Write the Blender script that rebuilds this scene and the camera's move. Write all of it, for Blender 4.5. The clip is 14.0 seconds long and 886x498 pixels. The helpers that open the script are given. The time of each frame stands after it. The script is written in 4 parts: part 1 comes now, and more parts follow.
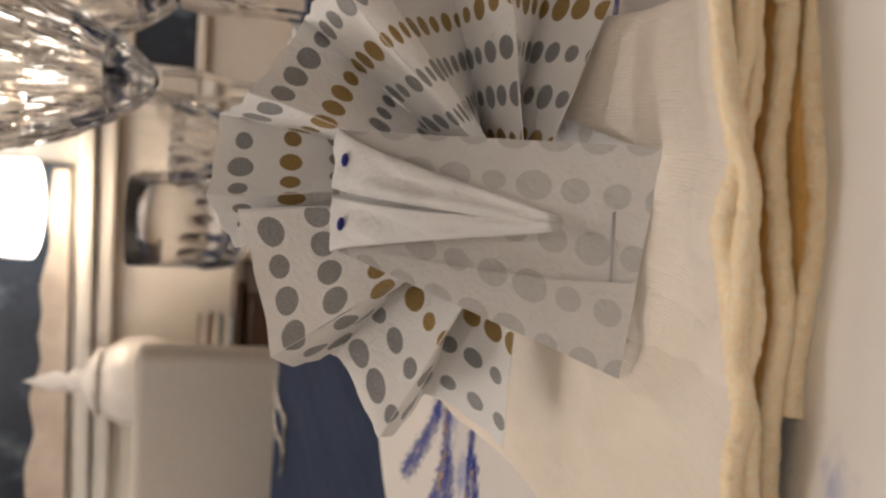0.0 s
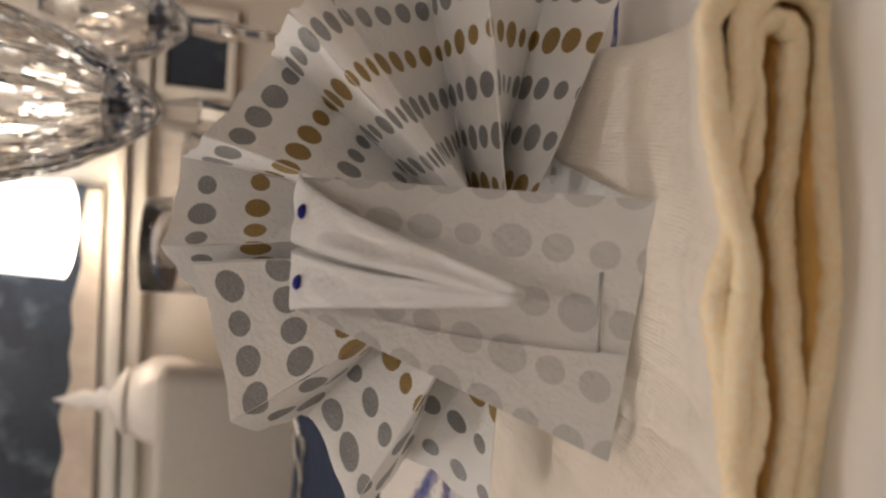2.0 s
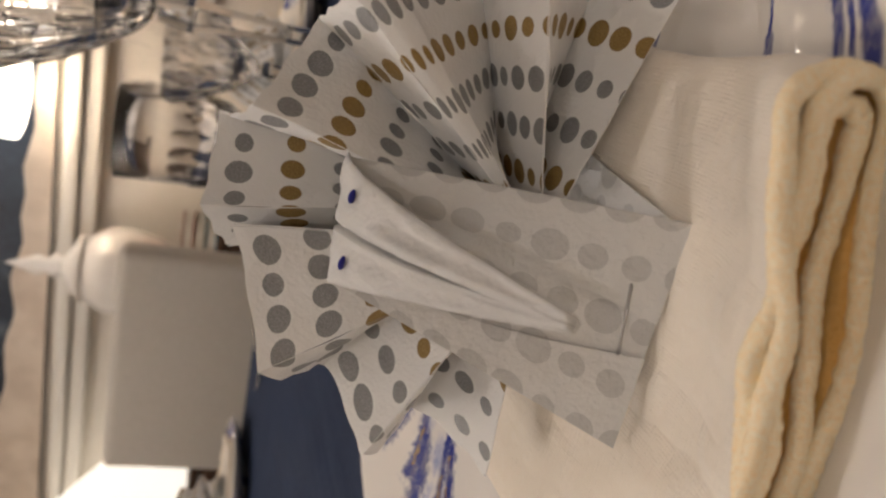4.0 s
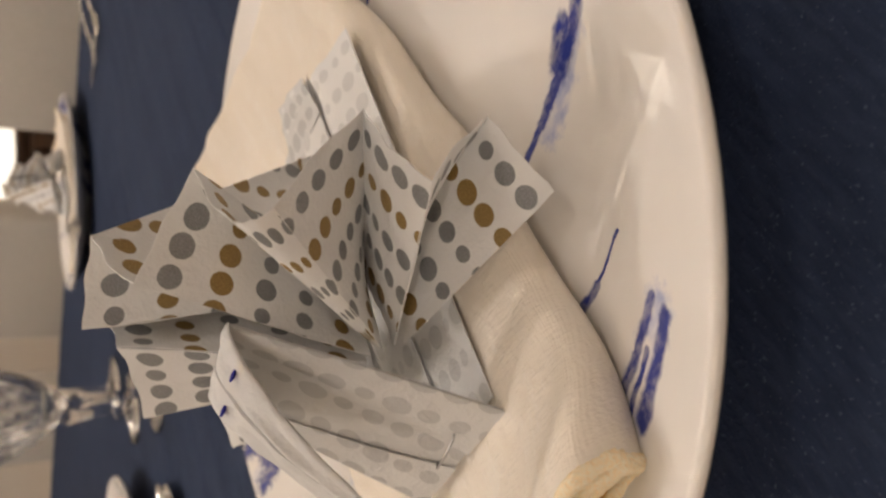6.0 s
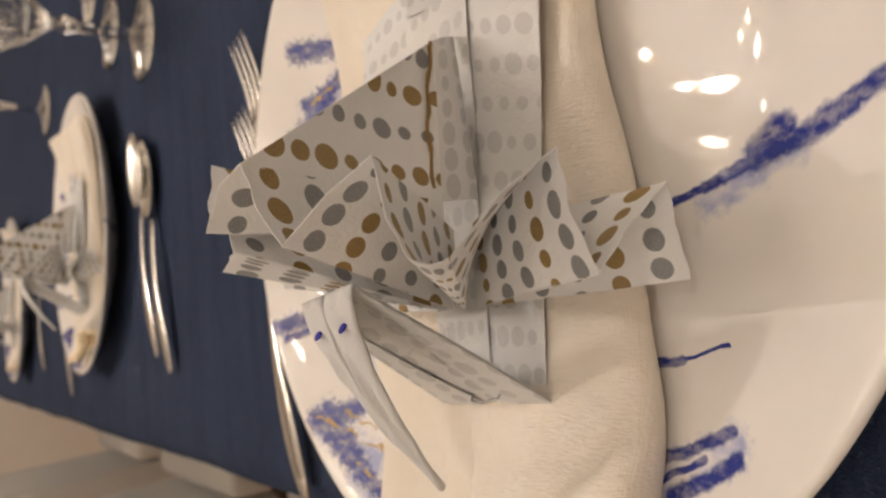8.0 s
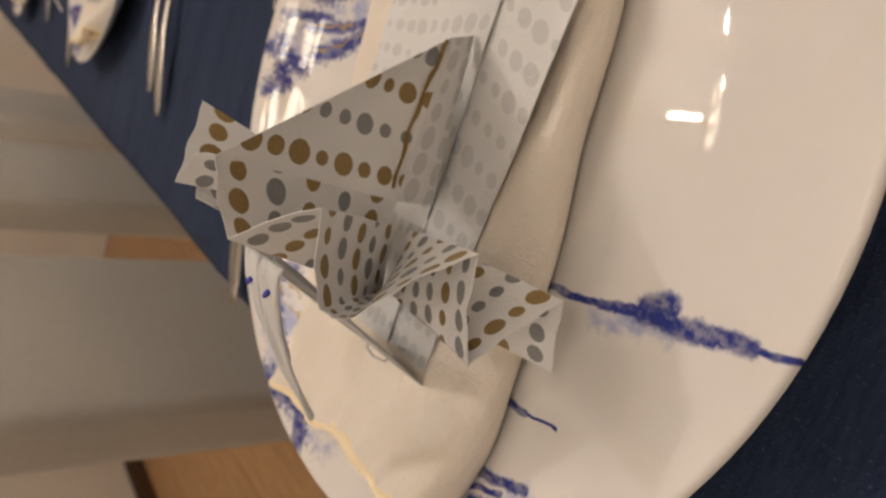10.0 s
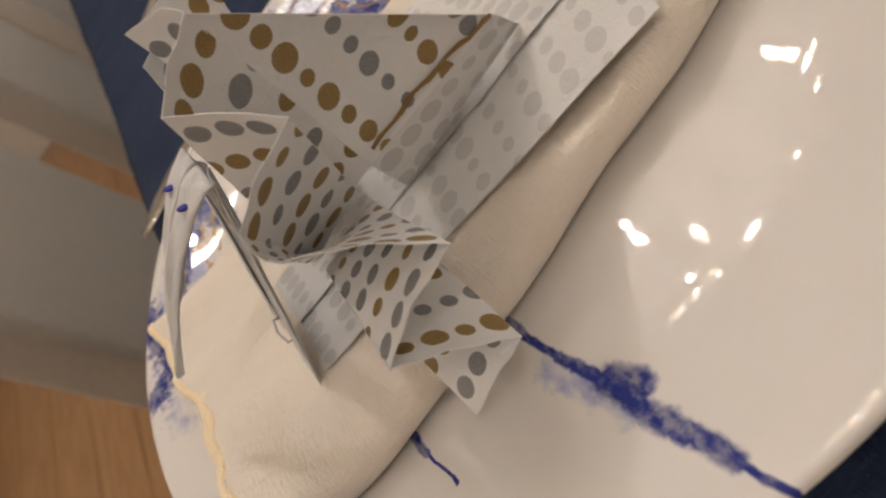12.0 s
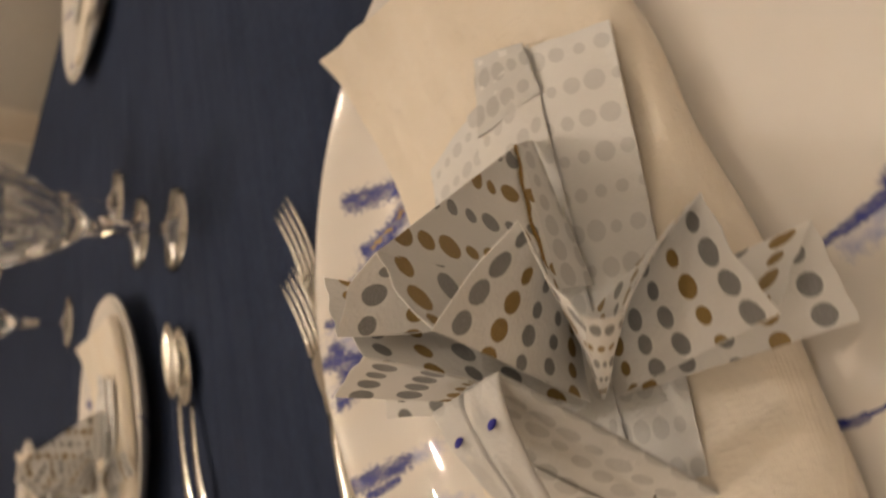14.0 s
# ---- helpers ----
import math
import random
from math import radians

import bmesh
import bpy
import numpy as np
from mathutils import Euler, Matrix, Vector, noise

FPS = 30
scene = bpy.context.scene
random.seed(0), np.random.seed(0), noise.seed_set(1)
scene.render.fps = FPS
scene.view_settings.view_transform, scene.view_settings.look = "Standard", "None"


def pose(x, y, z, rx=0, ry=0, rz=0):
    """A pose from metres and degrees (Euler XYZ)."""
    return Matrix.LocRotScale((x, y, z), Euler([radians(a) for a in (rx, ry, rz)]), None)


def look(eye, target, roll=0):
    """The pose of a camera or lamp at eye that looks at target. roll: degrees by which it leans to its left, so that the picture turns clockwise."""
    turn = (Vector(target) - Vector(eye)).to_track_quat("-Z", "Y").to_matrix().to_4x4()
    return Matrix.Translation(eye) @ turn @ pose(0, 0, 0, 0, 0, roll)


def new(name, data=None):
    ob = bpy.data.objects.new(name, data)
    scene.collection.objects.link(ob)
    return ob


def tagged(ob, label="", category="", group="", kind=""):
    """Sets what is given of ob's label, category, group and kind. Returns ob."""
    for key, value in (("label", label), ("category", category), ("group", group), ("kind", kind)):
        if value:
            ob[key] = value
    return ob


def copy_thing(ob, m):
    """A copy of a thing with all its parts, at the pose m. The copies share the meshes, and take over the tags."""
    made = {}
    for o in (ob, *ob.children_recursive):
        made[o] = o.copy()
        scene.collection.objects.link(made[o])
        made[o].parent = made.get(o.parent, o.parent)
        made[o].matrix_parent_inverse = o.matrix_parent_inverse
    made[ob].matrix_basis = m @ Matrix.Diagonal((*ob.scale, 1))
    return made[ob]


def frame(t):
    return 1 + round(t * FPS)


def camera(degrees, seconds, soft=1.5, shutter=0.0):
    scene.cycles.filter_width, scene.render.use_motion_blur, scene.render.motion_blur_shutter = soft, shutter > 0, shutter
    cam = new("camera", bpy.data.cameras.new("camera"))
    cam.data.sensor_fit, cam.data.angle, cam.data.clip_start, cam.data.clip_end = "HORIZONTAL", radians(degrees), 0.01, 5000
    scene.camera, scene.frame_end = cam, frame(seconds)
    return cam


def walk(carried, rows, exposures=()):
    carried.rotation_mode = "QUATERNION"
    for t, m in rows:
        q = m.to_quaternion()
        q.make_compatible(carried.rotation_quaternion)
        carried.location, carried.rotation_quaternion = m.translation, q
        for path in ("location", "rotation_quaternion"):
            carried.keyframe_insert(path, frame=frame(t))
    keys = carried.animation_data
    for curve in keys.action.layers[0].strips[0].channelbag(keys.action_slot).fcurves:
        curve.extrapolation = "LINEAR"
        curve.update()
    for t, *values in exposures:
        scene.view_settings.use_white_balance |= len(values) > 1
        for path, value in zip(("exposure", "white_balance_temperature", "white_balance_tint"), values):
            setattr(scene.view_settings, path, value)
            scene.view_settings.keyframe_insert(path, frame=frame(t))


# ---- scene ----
cam = camera(64.3, 14.0, soft=2.2, shutter=0.25)
cam.data.dof.use_dof, cam.data.dof.focus_distance, cam.data.dof.aperture_fstop = True, 0.155, 18.0
PATH = [
    (0, (0.03867, -0.19687, 0.84796), (-0.13421, 0.73963, 0.54288), -86.87),
    (0.5, (0.04359, -0.21023, 0.84264), (-0.12261, 0.73424, 0.55919), -85.33),
    (1, (0.04691, -0.20663, 0.83458), (-0.11399, 0.74167, 0.56102), -85.63),
    (1.5, (0.03897, -0.18812, 0.83050), (-0.11106, 0.76313, 0.56103), -85.71),
    (2, (0.04489, -0.18435, 0.83316), (-0.10702, 0.76855, 0.57066), -86.24),
    (2.5, (0.04629, -0.18337, 0.83348), (-0.11938, 0.76734, 0.57138), -86.36),
    (2.7, (0.04365, -0.18471, 0.83455), (-0.12717, 0.76091, 0.55776), -86.39),
    (4.8, (0.09244, -0.17246, 0.85680), (-0.36183, 0.61135, 0.43339), -85.71),
    (5, (0.10280, -0.16764, 0.85280), (-0.40111, 0.56872, 0.40131), -87.46),
    (5.5, (0.13695, -0.15864, 0.86871), (-0.43060, 0.51463, 0.39480), -87.44),
    (6, (0.16206, -0.13523, 0.86733), (-0.48370, 0.40466, 0.32741), -92.44),
    (6.5, (0.14507, -0.12418, 0.88770), (-0.59172, 0.25433, 0.32747), -95.71),
    (7, (0.14684, -0.10832, 0.88893), (-0.62192, 0.15972, 0.30828), -92.79),
    (7.5, (0.16160, -0.08510, 0.89607), (-0.61688, 0.12077, 0.30313), -89.69),
    (7.7, (0.16731, -0.07327, 0.89900), (-0.62040, 0.09224, 0.30559), -90.25),
    (9.8, (0.19660, -0.00039, 0.91694), (-0.53973, -0.17847, 0.26417), -83.47),
    (10, (0.19572, 0.00913, 0.90621), (-0.56031, -0.20894, 0.28906), -82.81),
    (10.5, (0.20298, 0.02537, 0.90677), (-0.52651, -0.17499, 0.25278), -77.12),
    (11, (0.20722, 0.03344, 0.90876), (-0.51318, -0.16969, 0.24562), -73.00),
    (11.5, (0.19852, 0.00600, 0.90640), (-0.54770, -0.14080, 0.25709), -66.22),
    (12, (0.17540, -0.01048, 0.88801), (-0.56157, -0.13281, 0.22326), -58.31),
    (12.5, (0.16602, -0.01717, 0.89744), (-0.56446, -0.10848, 0.22064), -52.03),
    (13, (0.17000, -0.01664, 0.90609), (-0.59183, -0.09419, 0.26297), -60.98),
    (13.5, (0.15580, -0.02000, 0.90720), (-1.45800, 0.13100, -0.26500), -72.90),
    (14, (0.14644, -0.07307, 0.92176), (-0.58207, 0.27507, 0.33179), -86.99),
]
EXPOSURES = [
    (0.0, -0.60, 6200, 10), (0.5, -0.70, 6200, 10), (2.5, -0.72, 6200, 10), (5.0, -0.42, 6350, 10), (5.5, -0.14, 6400, 10), (6.0, -0.27, 6450, 10), (6.5, -0.27, 6600, 10), (7.0, -0.52, 7000, 10),
    (7.5, -0.26, 6550, 10), (10.0, -0.44, 6550, 10), (11.0, -0.62, 6550, 10), (12.0, -0.48, 6300, 10), (12.5, -0.50, 6150, 10), (13.0, -0.42, 6450, 10), (13.5, -0.50, 6600, 10), (14.0, -0.64, 7400, 10),
]
walk(cam, [(t, look(eye, target, roll)) for t, eye, target, roll in PATH], EXPOSURES)

# ---- world and lamps ----
TABLE, RIM = 0.75, 0.772
world = bpy.data.worlds.new("evening")
scene.world = world
world.use_nodes = True
world.node_tree.nodes["Background"].inputs[0].default_value = (0.9, 0.80, 0.7, 1)
world.node_tree.nodes["Background"].inputs[1].default_value = 0.05


def lamp(name, kind, place, target, watts, colour, size=0.2):
    data = bpy.data.lights.new(name, kind)
    data.energy, data.color = watts, colour
    if kind == "AREA":
        data.shape, data.size = "DISK", size
    else:
        data.shadow_soft_size = size
    ob = new(name, data)
    ob.matrix_world = look(place, target)
    return ob


WARM = (1.0, 0.91, 0.86)
# a ring of bulbs over the table's middle, and two lanterns
RING = (-0.95, 0.33, 2.02, 0.25)
for k in range(4):
    ang = radians(20 + 90 * k)
    place = (RING[0] + RING[3] * math.cos(ang), RING[1] + RING[3] * math.sin(ang), RING[2])
    lamp("chandelier_bulb", "POINT", place, (place[0], place[1], 0), (5.0, 5.0, 28.0, 5.0)[k], WARM, 0.012)
LAMP_XY = [(0.75, 0.45, 8.0), (0.25, -1.50, 12.0)]
PANE_XY = [(-1.29, 0.10), (-0.72, 0.0)]
for lx, ly, watts in LAMP_XY:
    lamp("ceiling_bulb", "POINT", (lx, ly, 2.16), (lx, ly, 0), watts, WARM, 0.014)


# ---- materials ----
def material(name, colour, rough=0.5, metal=0.0, **more):
    m = bpy.data.materials.new(name)
    m.use_nodes = True
    b = m.node_tree.nodes["Principled BSDF"]
    b.inputs["Base Color"].default_value = (*colour, 1)
    b.inputs["Roughness"].default_value = rough
    b.inputs["Metallic"].default_value = metal
    for key, value in more.items():
        b.inputs[key.replace("_", " ")].default_value = value
    return m


class Net:
    """Short hand for shader nodes."""

    def __init__(self, m):
        self.t = m.node_tree
        self.b = self.t.nodes["Principled BSDF"]

    def put(self, socket, value):
        if isinstance(value, bpy.types.NodeSocket):
            self.t.links.new(value, socket)
        else:
            socket.default_value = value

    def node(self, kind, out=0, **ins):
        n = self.t.nodes.new(kind)
        for key, value in ins.items():
            self.put(n.inputs[int(key[1:]) if key[0] == "i" and key[1:].isdigit() else key.replace("_", " ")], value)
        return n.outputs[out]

    def math(self, op, a, b=0.0, c=0.0):
        n = self.t.nodes.new("ShaderNodeMath")
        n.operation = op
        for i, v in enumerate((a, b, c)):
            self.put(n.inputs[i], v)
        return n.outputs[0]

    def vec(self, op, a, b=(0, 0, 0), out=0):
        n = self.t.nodes.new("ShaderNodeVectorMath")
        n.operation = op
        self.put(n.inputs[0], a)
        if op == "SCALE":
            self.put(n.inputs[3], b)
        else:
            self.put(n.inputs[1], b)
        return n.outputs[out]

    def mix(self, f, a, b):
        n = self.t.nodes.new("ShaderNodeMix")
        n.data_type = "RGBA"
        for i, v in ((0, f), (6, a), (7, b)):
            self.put(n.inputs[i], v if isinstance(v, bpy.types.NodeSocket) or i == 0 else (*v, 1))
        return n.outputs[2]

    def noise(self, where, scale, detail=3.0, out=0):
        return self.node("ShaderNodeTexNoise", out, Vector=where, Scale=scale, Detail=detail)

    def span(self, x, lo, hi, a=0.0, b=1.0):
        n = self.t.nodes.new("ShaderNodeMapRange")
        n.interpolation_type = "SMOOTHSTEP"
        for i, v in enumerate((x, lo, hi, a, b)):
            self.put(n.inputs[i], v)
        return n.outputs[0]

    def coord(self, which="Object"):
        n = self.t.nodes.new("ShaderNodeTexCoord")
        return n.outputs[which]

    def bump(self, height, dist=0.001, strength=1.0):
        n = self.t.nodes.new("ShaderNodeBump")
        self.put(n.inputs["Height"], height)
        n.inputs["Distance"].default_value = dist
        n.inputs["Strength"].default_value = strength
        self.t.links.new(n.outputs[0], self.b.inputs["Normal"])


def dotted_paper(name, fade, row_shift, period=3.0, pitch=0.0115, gap=0.0072, least=0.0021, most=0.0032, white=1.0):
    """White tissue paper with rows of grey and gold dots, in metres of the sheet's UV. fade: how much of the ink shows."""
    m = material(name, (0.8, 0.79, 0.77), 0.75)
    n = Net(m)
    uv = n.node("ShaderNodeSeparateXYZ", 0, i0=n.coord("UV"))
    sep = uv.node
    u, v = sep.outputs[0], sep.outputs[1]
    rows = n.math("DIVIDE", v, pitch)
    row = n.math("FLOOR", rows)
    fv = n.math("MULTIPLY", n.math("SUBTRACT", n.math("FRACT", rows), 0.5), pitch)
    shift = n.math("MULTIPLY", row, 0.37)
    cells = n.math("ADD", n.math("DIVIDE", u, gap), shift)
    cell = n.math("FLOOR", cells)
    fu = n.math("MULTIPLY", n.math("SUBTRACT", n.math("FRACT", cells), 0.5), gap)
    key = n.node("ShaderNodeCombineXYZ", 0, i0=cell, i1=row, i2=row_shift * 1.0)
    rnd = n.node("ShaderNodeTexWhiteNoise", 0, Vector=key)
    r = n.span(rnd, 0.0, 1.0, least, most)
    d = n.math("SQRT", n.math("ADD", n.math("MULTIPLY", fu, fu), n.math("MULTIPLY", fv, fv)))
    grain = n.noise(n.coord("UV"), 2600.0, 2.0)
    d = n.math("ADD", d, n.math("MULTIPLY", n.math("SUBTRACT", grain, 0.5), 0.0004))
    ink = n.math("MULTIPLY", n.span(n.math("SUBTRACT", d, r), -0.0001, 0.0001, 1.0, 0.0), fade)
    # every second or third row is gold
    third = n.math("MODULO", n.math("ADD", row, 30.0 + row_shift), period)
    gold = n.math("LESS_THAN", n.math("ABSOLUTE", n.math("SUBTRACT", third, 1.0)), 0.5)
    speck = n.span(grain, 0.35, 0.75)
    grey_c = n.mix(speck, (0.22, 0.225, 0.23), (0.34, 0.345, 0.35))
    gold_c = n.mix(speck, (0.26, 0.165, 0.048), (0.38, 0.26, 0.095))
    if fade < 0.6:
        gold_c = grey_c
    ink_c = n.mix(gold, grey_c, gold_c)
    cloud = n.noise(n.coord("Object"), 60.0, 4.0)
    paper = n.mix(cloud, tuple(white * c for c in (0.79, 0.79, 0.785)), tuple(white * c for c in (0.90, 0.90, 0.89)))
    n.put(n.b.inputs["Base Color"], n.mix(ink, paper, ink_c))
    n.put(n.b.inputs["Roughness"], n.math("SUBTRACT", 0.78, n.math("MULTIPLY", ink, 0.33)))
    n.bump(n.math("ADD", n.noise(n.coord("Object"), 900.0, 3.0), n.math("MULTIPLY", cloud, 7.0)), 0.00035, 0.7)
    return m


M_FRONT = dotted_paper("paper_printed_side", 1.0, 0)
M_BACK = dotted_paper("paper_printed_rear", 1.0, 1, 2.0)
M_FLAP = dotted_paper("paper_flap", 1.0, 1, 2.0, 0.0115, 0.0068, 0.0018, 0.0031)
M_INNER = dotted_paper("paper_reverse_side", 0.36, 2, gap=0.0078, least=0.0024, most=0.0036, white=0.83)
M_HEAD = dotted_paper("paper_head", 0.16, 5, white=0.80)
M_TAIL = dotted_paper("paper_tail", 0.26, 2, least=0.0018, most=0.0034, white=0.96)

M_CLOTH = material("napkin_damask", (0.78, 0.69, 0.58), 0.85, 0.0, Sheen_Weight=0.3)
n = Net(M_CLOTH)
where = n.coord("Object")
bent = n.vec("ADD", where, n.vec("SCALE", n.noise(where, 12.0, 2.0, 1), 0.006))
# woven leaves: satin figures on a ribbed ground
figure = n.math("MULTIPLY", n.span(n.noise(where, 110.0, 2.0), 0.46, 0.58), n.span(n.noise(where, 24.0, 1.0), 0.42, 0.55))
rib = n.node("ShaderNodeTexWave", 0, Vector=bent, Scale=430.0)
thread = n.noise(n.vec("MULTIPLY", bent, (260.0, 1500.0, 900.0)), 1.0, 2.0)
tuft = n.noise(n.vec("MULTIPLY", bent, (1400.0, 380.0, 900.0)), 1.0, 2.0)
crumple = n.noise(n.vec("MULTIPLY", where, (1.6, 0.7, 1.0)), 42.0, 3.0)
n.put(n.b.inputs["Base Color"], n.mix(n.math("ADD", n.math("MULTIPLY", n.noise(where, 30.0), 0.7), n.math("MULTIPLY", thread, 0.3)), (0.82, 0.735, 0.62), (0.92, 0.855, 0.755)))
n.put(n.b.inputs["Roughness"], n.math("SUBTRACT", 0.88, n.math("MULTIPLY", figure, 0.46)))
weave = n.math("ADD", n.math("MULTIPLY", rib, n.span(figure, 0, 1, 0.11, 0.03)), n.math("MULTIPLY", tuft, n.span(figure, 0, 1, 0.25, 0.55)))
n.bump(n.math("ADD", n.math("ADD", weave, n.math("MULTIPLY", figure, 0.10)), n.math("ADD", n.math("MULTIPLY", thread, 0.6), n.math("MULTIPLY", crumple, 7.0))), 0.0005, 0.9)

# orange light bouncing between the napkin's layers, put into the cloth colour
M_FOLD_GLOW = material("napkin_fold_glow", (0.85, 0.66, 0.37), 0.9)
n = Net(M_FOLD_GLOW)
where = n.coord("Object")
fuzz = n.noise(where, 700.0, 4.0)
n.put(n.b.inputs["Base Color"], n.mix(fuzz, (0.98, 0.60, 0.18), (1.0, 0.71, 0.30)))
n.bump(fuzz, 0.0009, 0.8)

M_ROLL = material("napkin_rolled_edge", (0.95, 0.82, 0.58), 0.9)
n = Net(M_ROLL)
where = n.coord("Object")
fuzz = n.noise(where, 1500.0, 4.0)
n.put(n.b.inputs["Base Color"], n.mix(n.span(fuzz, 0.3, 0.7), (1.0, 0.80, 0.50), (1.0, 0.91, 0.70)))
n.bump(n.math("ADD", fuzz, n.math("MULTIPLY", n.noise(where, 520.0, 3.0), 1.2)), 0.0004, 0.8)

# marks on the glaze, in metres from the plate's middle: start, end, half width
DEEP_RIGHT = [
    (0.060, -0.0370, 0.0832, -0.0332, 0.0012), (0.0832, -0.0332, 0.0972, -0.0300, 0.0017), (0.0975, -0.0290, 0.1035, -0.0250, 0.0042),
    (0.0990, -0.0300, 0.1151, -0.0258, 0.0029), (0.1151, -0.0258, 0.1310, -0.0225, 0.0022), (0.1310, -0.0225, 0.1410, -0.0196, 0.0008),
    (0.0613, -0.0739, 0.0724, -0.0716, 0.0011), (0.0724, -0.0716, 0.0858, -0.0690, 0.0005),
    (0.0660, -0.0955, 0.0880, -0.0865, 0.0014), (0.0700, -0.1022, 0.0895, -0.0925, 0.0021), (0.0670, -0.0990, 0.0800, -0.0928, 0.0008),
    (0.0540, 0.0654, 0.0654, 0.0719, 0.0013), (0.0654, 0.0719, 0.0830, 0.0762, 0.0010), (0.0830, 0.0762, 0.1016, 0.0775, 0.0042),
]
DEEP_LEFT = [
    (-0.1345, 0.0190, -0.1060, 0.0220, 0.0013), (-0.1386, 0.0025, -0.1165, -0.0030, 0.0026), (-0.1341, -0.0168, -0.1246, -0.0117, 0.0028),
    (-0.1108, 0.0049, -0.0780, 0.0175, 0.0026), (-0.1039, 0.0435, -0.0624, 0.0530, 0.0030), (-0.1135, 0.0306, -0.0900, 0.0427, 0.0034),
    (-0.1195, 0.0160, -0.0607, 0.0249, 0.0019), (-0.1040, 0.0680, -0.0740, 0.0610, 0.0030), (-0.1324, 0.0068, -0.1266, -0.0142, 0.0028),
    (-0.1281, -0.0537, -0.1040, -0.0500, 0.0026), (-0.1220, -0.0590, -0.1080, -0.0560, 0.0014), (-0.0989, -0.0935, -0.0761, -0.0886, 0.0030),
    (-0.0933, -0.0887, -0.0679, -0.1100, 0.0028), (-0.1009, -0.0909, -0.0750, -0.1083, 0.0020), (-0.0750, -0.1083, -0.0519, -0.1192, 0.0022),
    (-0.0519, -0.1192, -0.0456, -0.1291, 0.0028), (-0.0609, -0.1319, -0.0290, -0.1267, 0.0040), (-0.0290, -0.1267, -0.0187, -0.1373, 0.0028),
]
WASH = [
    (0.0840, -0.0360, 0.1060, -0.0300, 0.0042), (0.0680, -0.0990, 0.0885, -0.0895, 0.0048), (0.0860, 0.0800, 0.0980, 0.0810, 0.0070),
    (-0.1250, 0.0080, -0.0900, 0.0240, 0.0130), (-0.1000, 0.0400, -0.0680, 0.0480, 0.0080), (-0.1330, -0.0080, -0.1200, 0.0000, 0.0080),
    (-0.1281, -0.0537, -0.0777, -0.0453, 0.0036), (-0.0886, -0.0673, -0.0721, -0.0696, 0.0032), (-0.0950, -0.0930, -0.0600, -0.1080, 0.0080),
    (-0.0500, -0.1270, -0.0033, -0.1290, 0.0075), (-0.0700, -0.1120, -0.0480, -0.1240, 0.0070),
]
GOLD = [
    (-0.1120, 0.0060, -0.0800, 0.0190, 0.0007), (-0.1020, 0.0450, -0.0640, 0.0545, 0.0008), (-0.0989, -0.0920, -0.0578, -0.1031, 0.0007),
    (-0.0700, -0.1090, -0.0502, -0.1189, 0.0007), (-0.1180, 0.0170, -0.0900, 0.0210, 0.0006), (-0.0820, -0.0900, -0.0640, -0.0960, 0.0006),
]


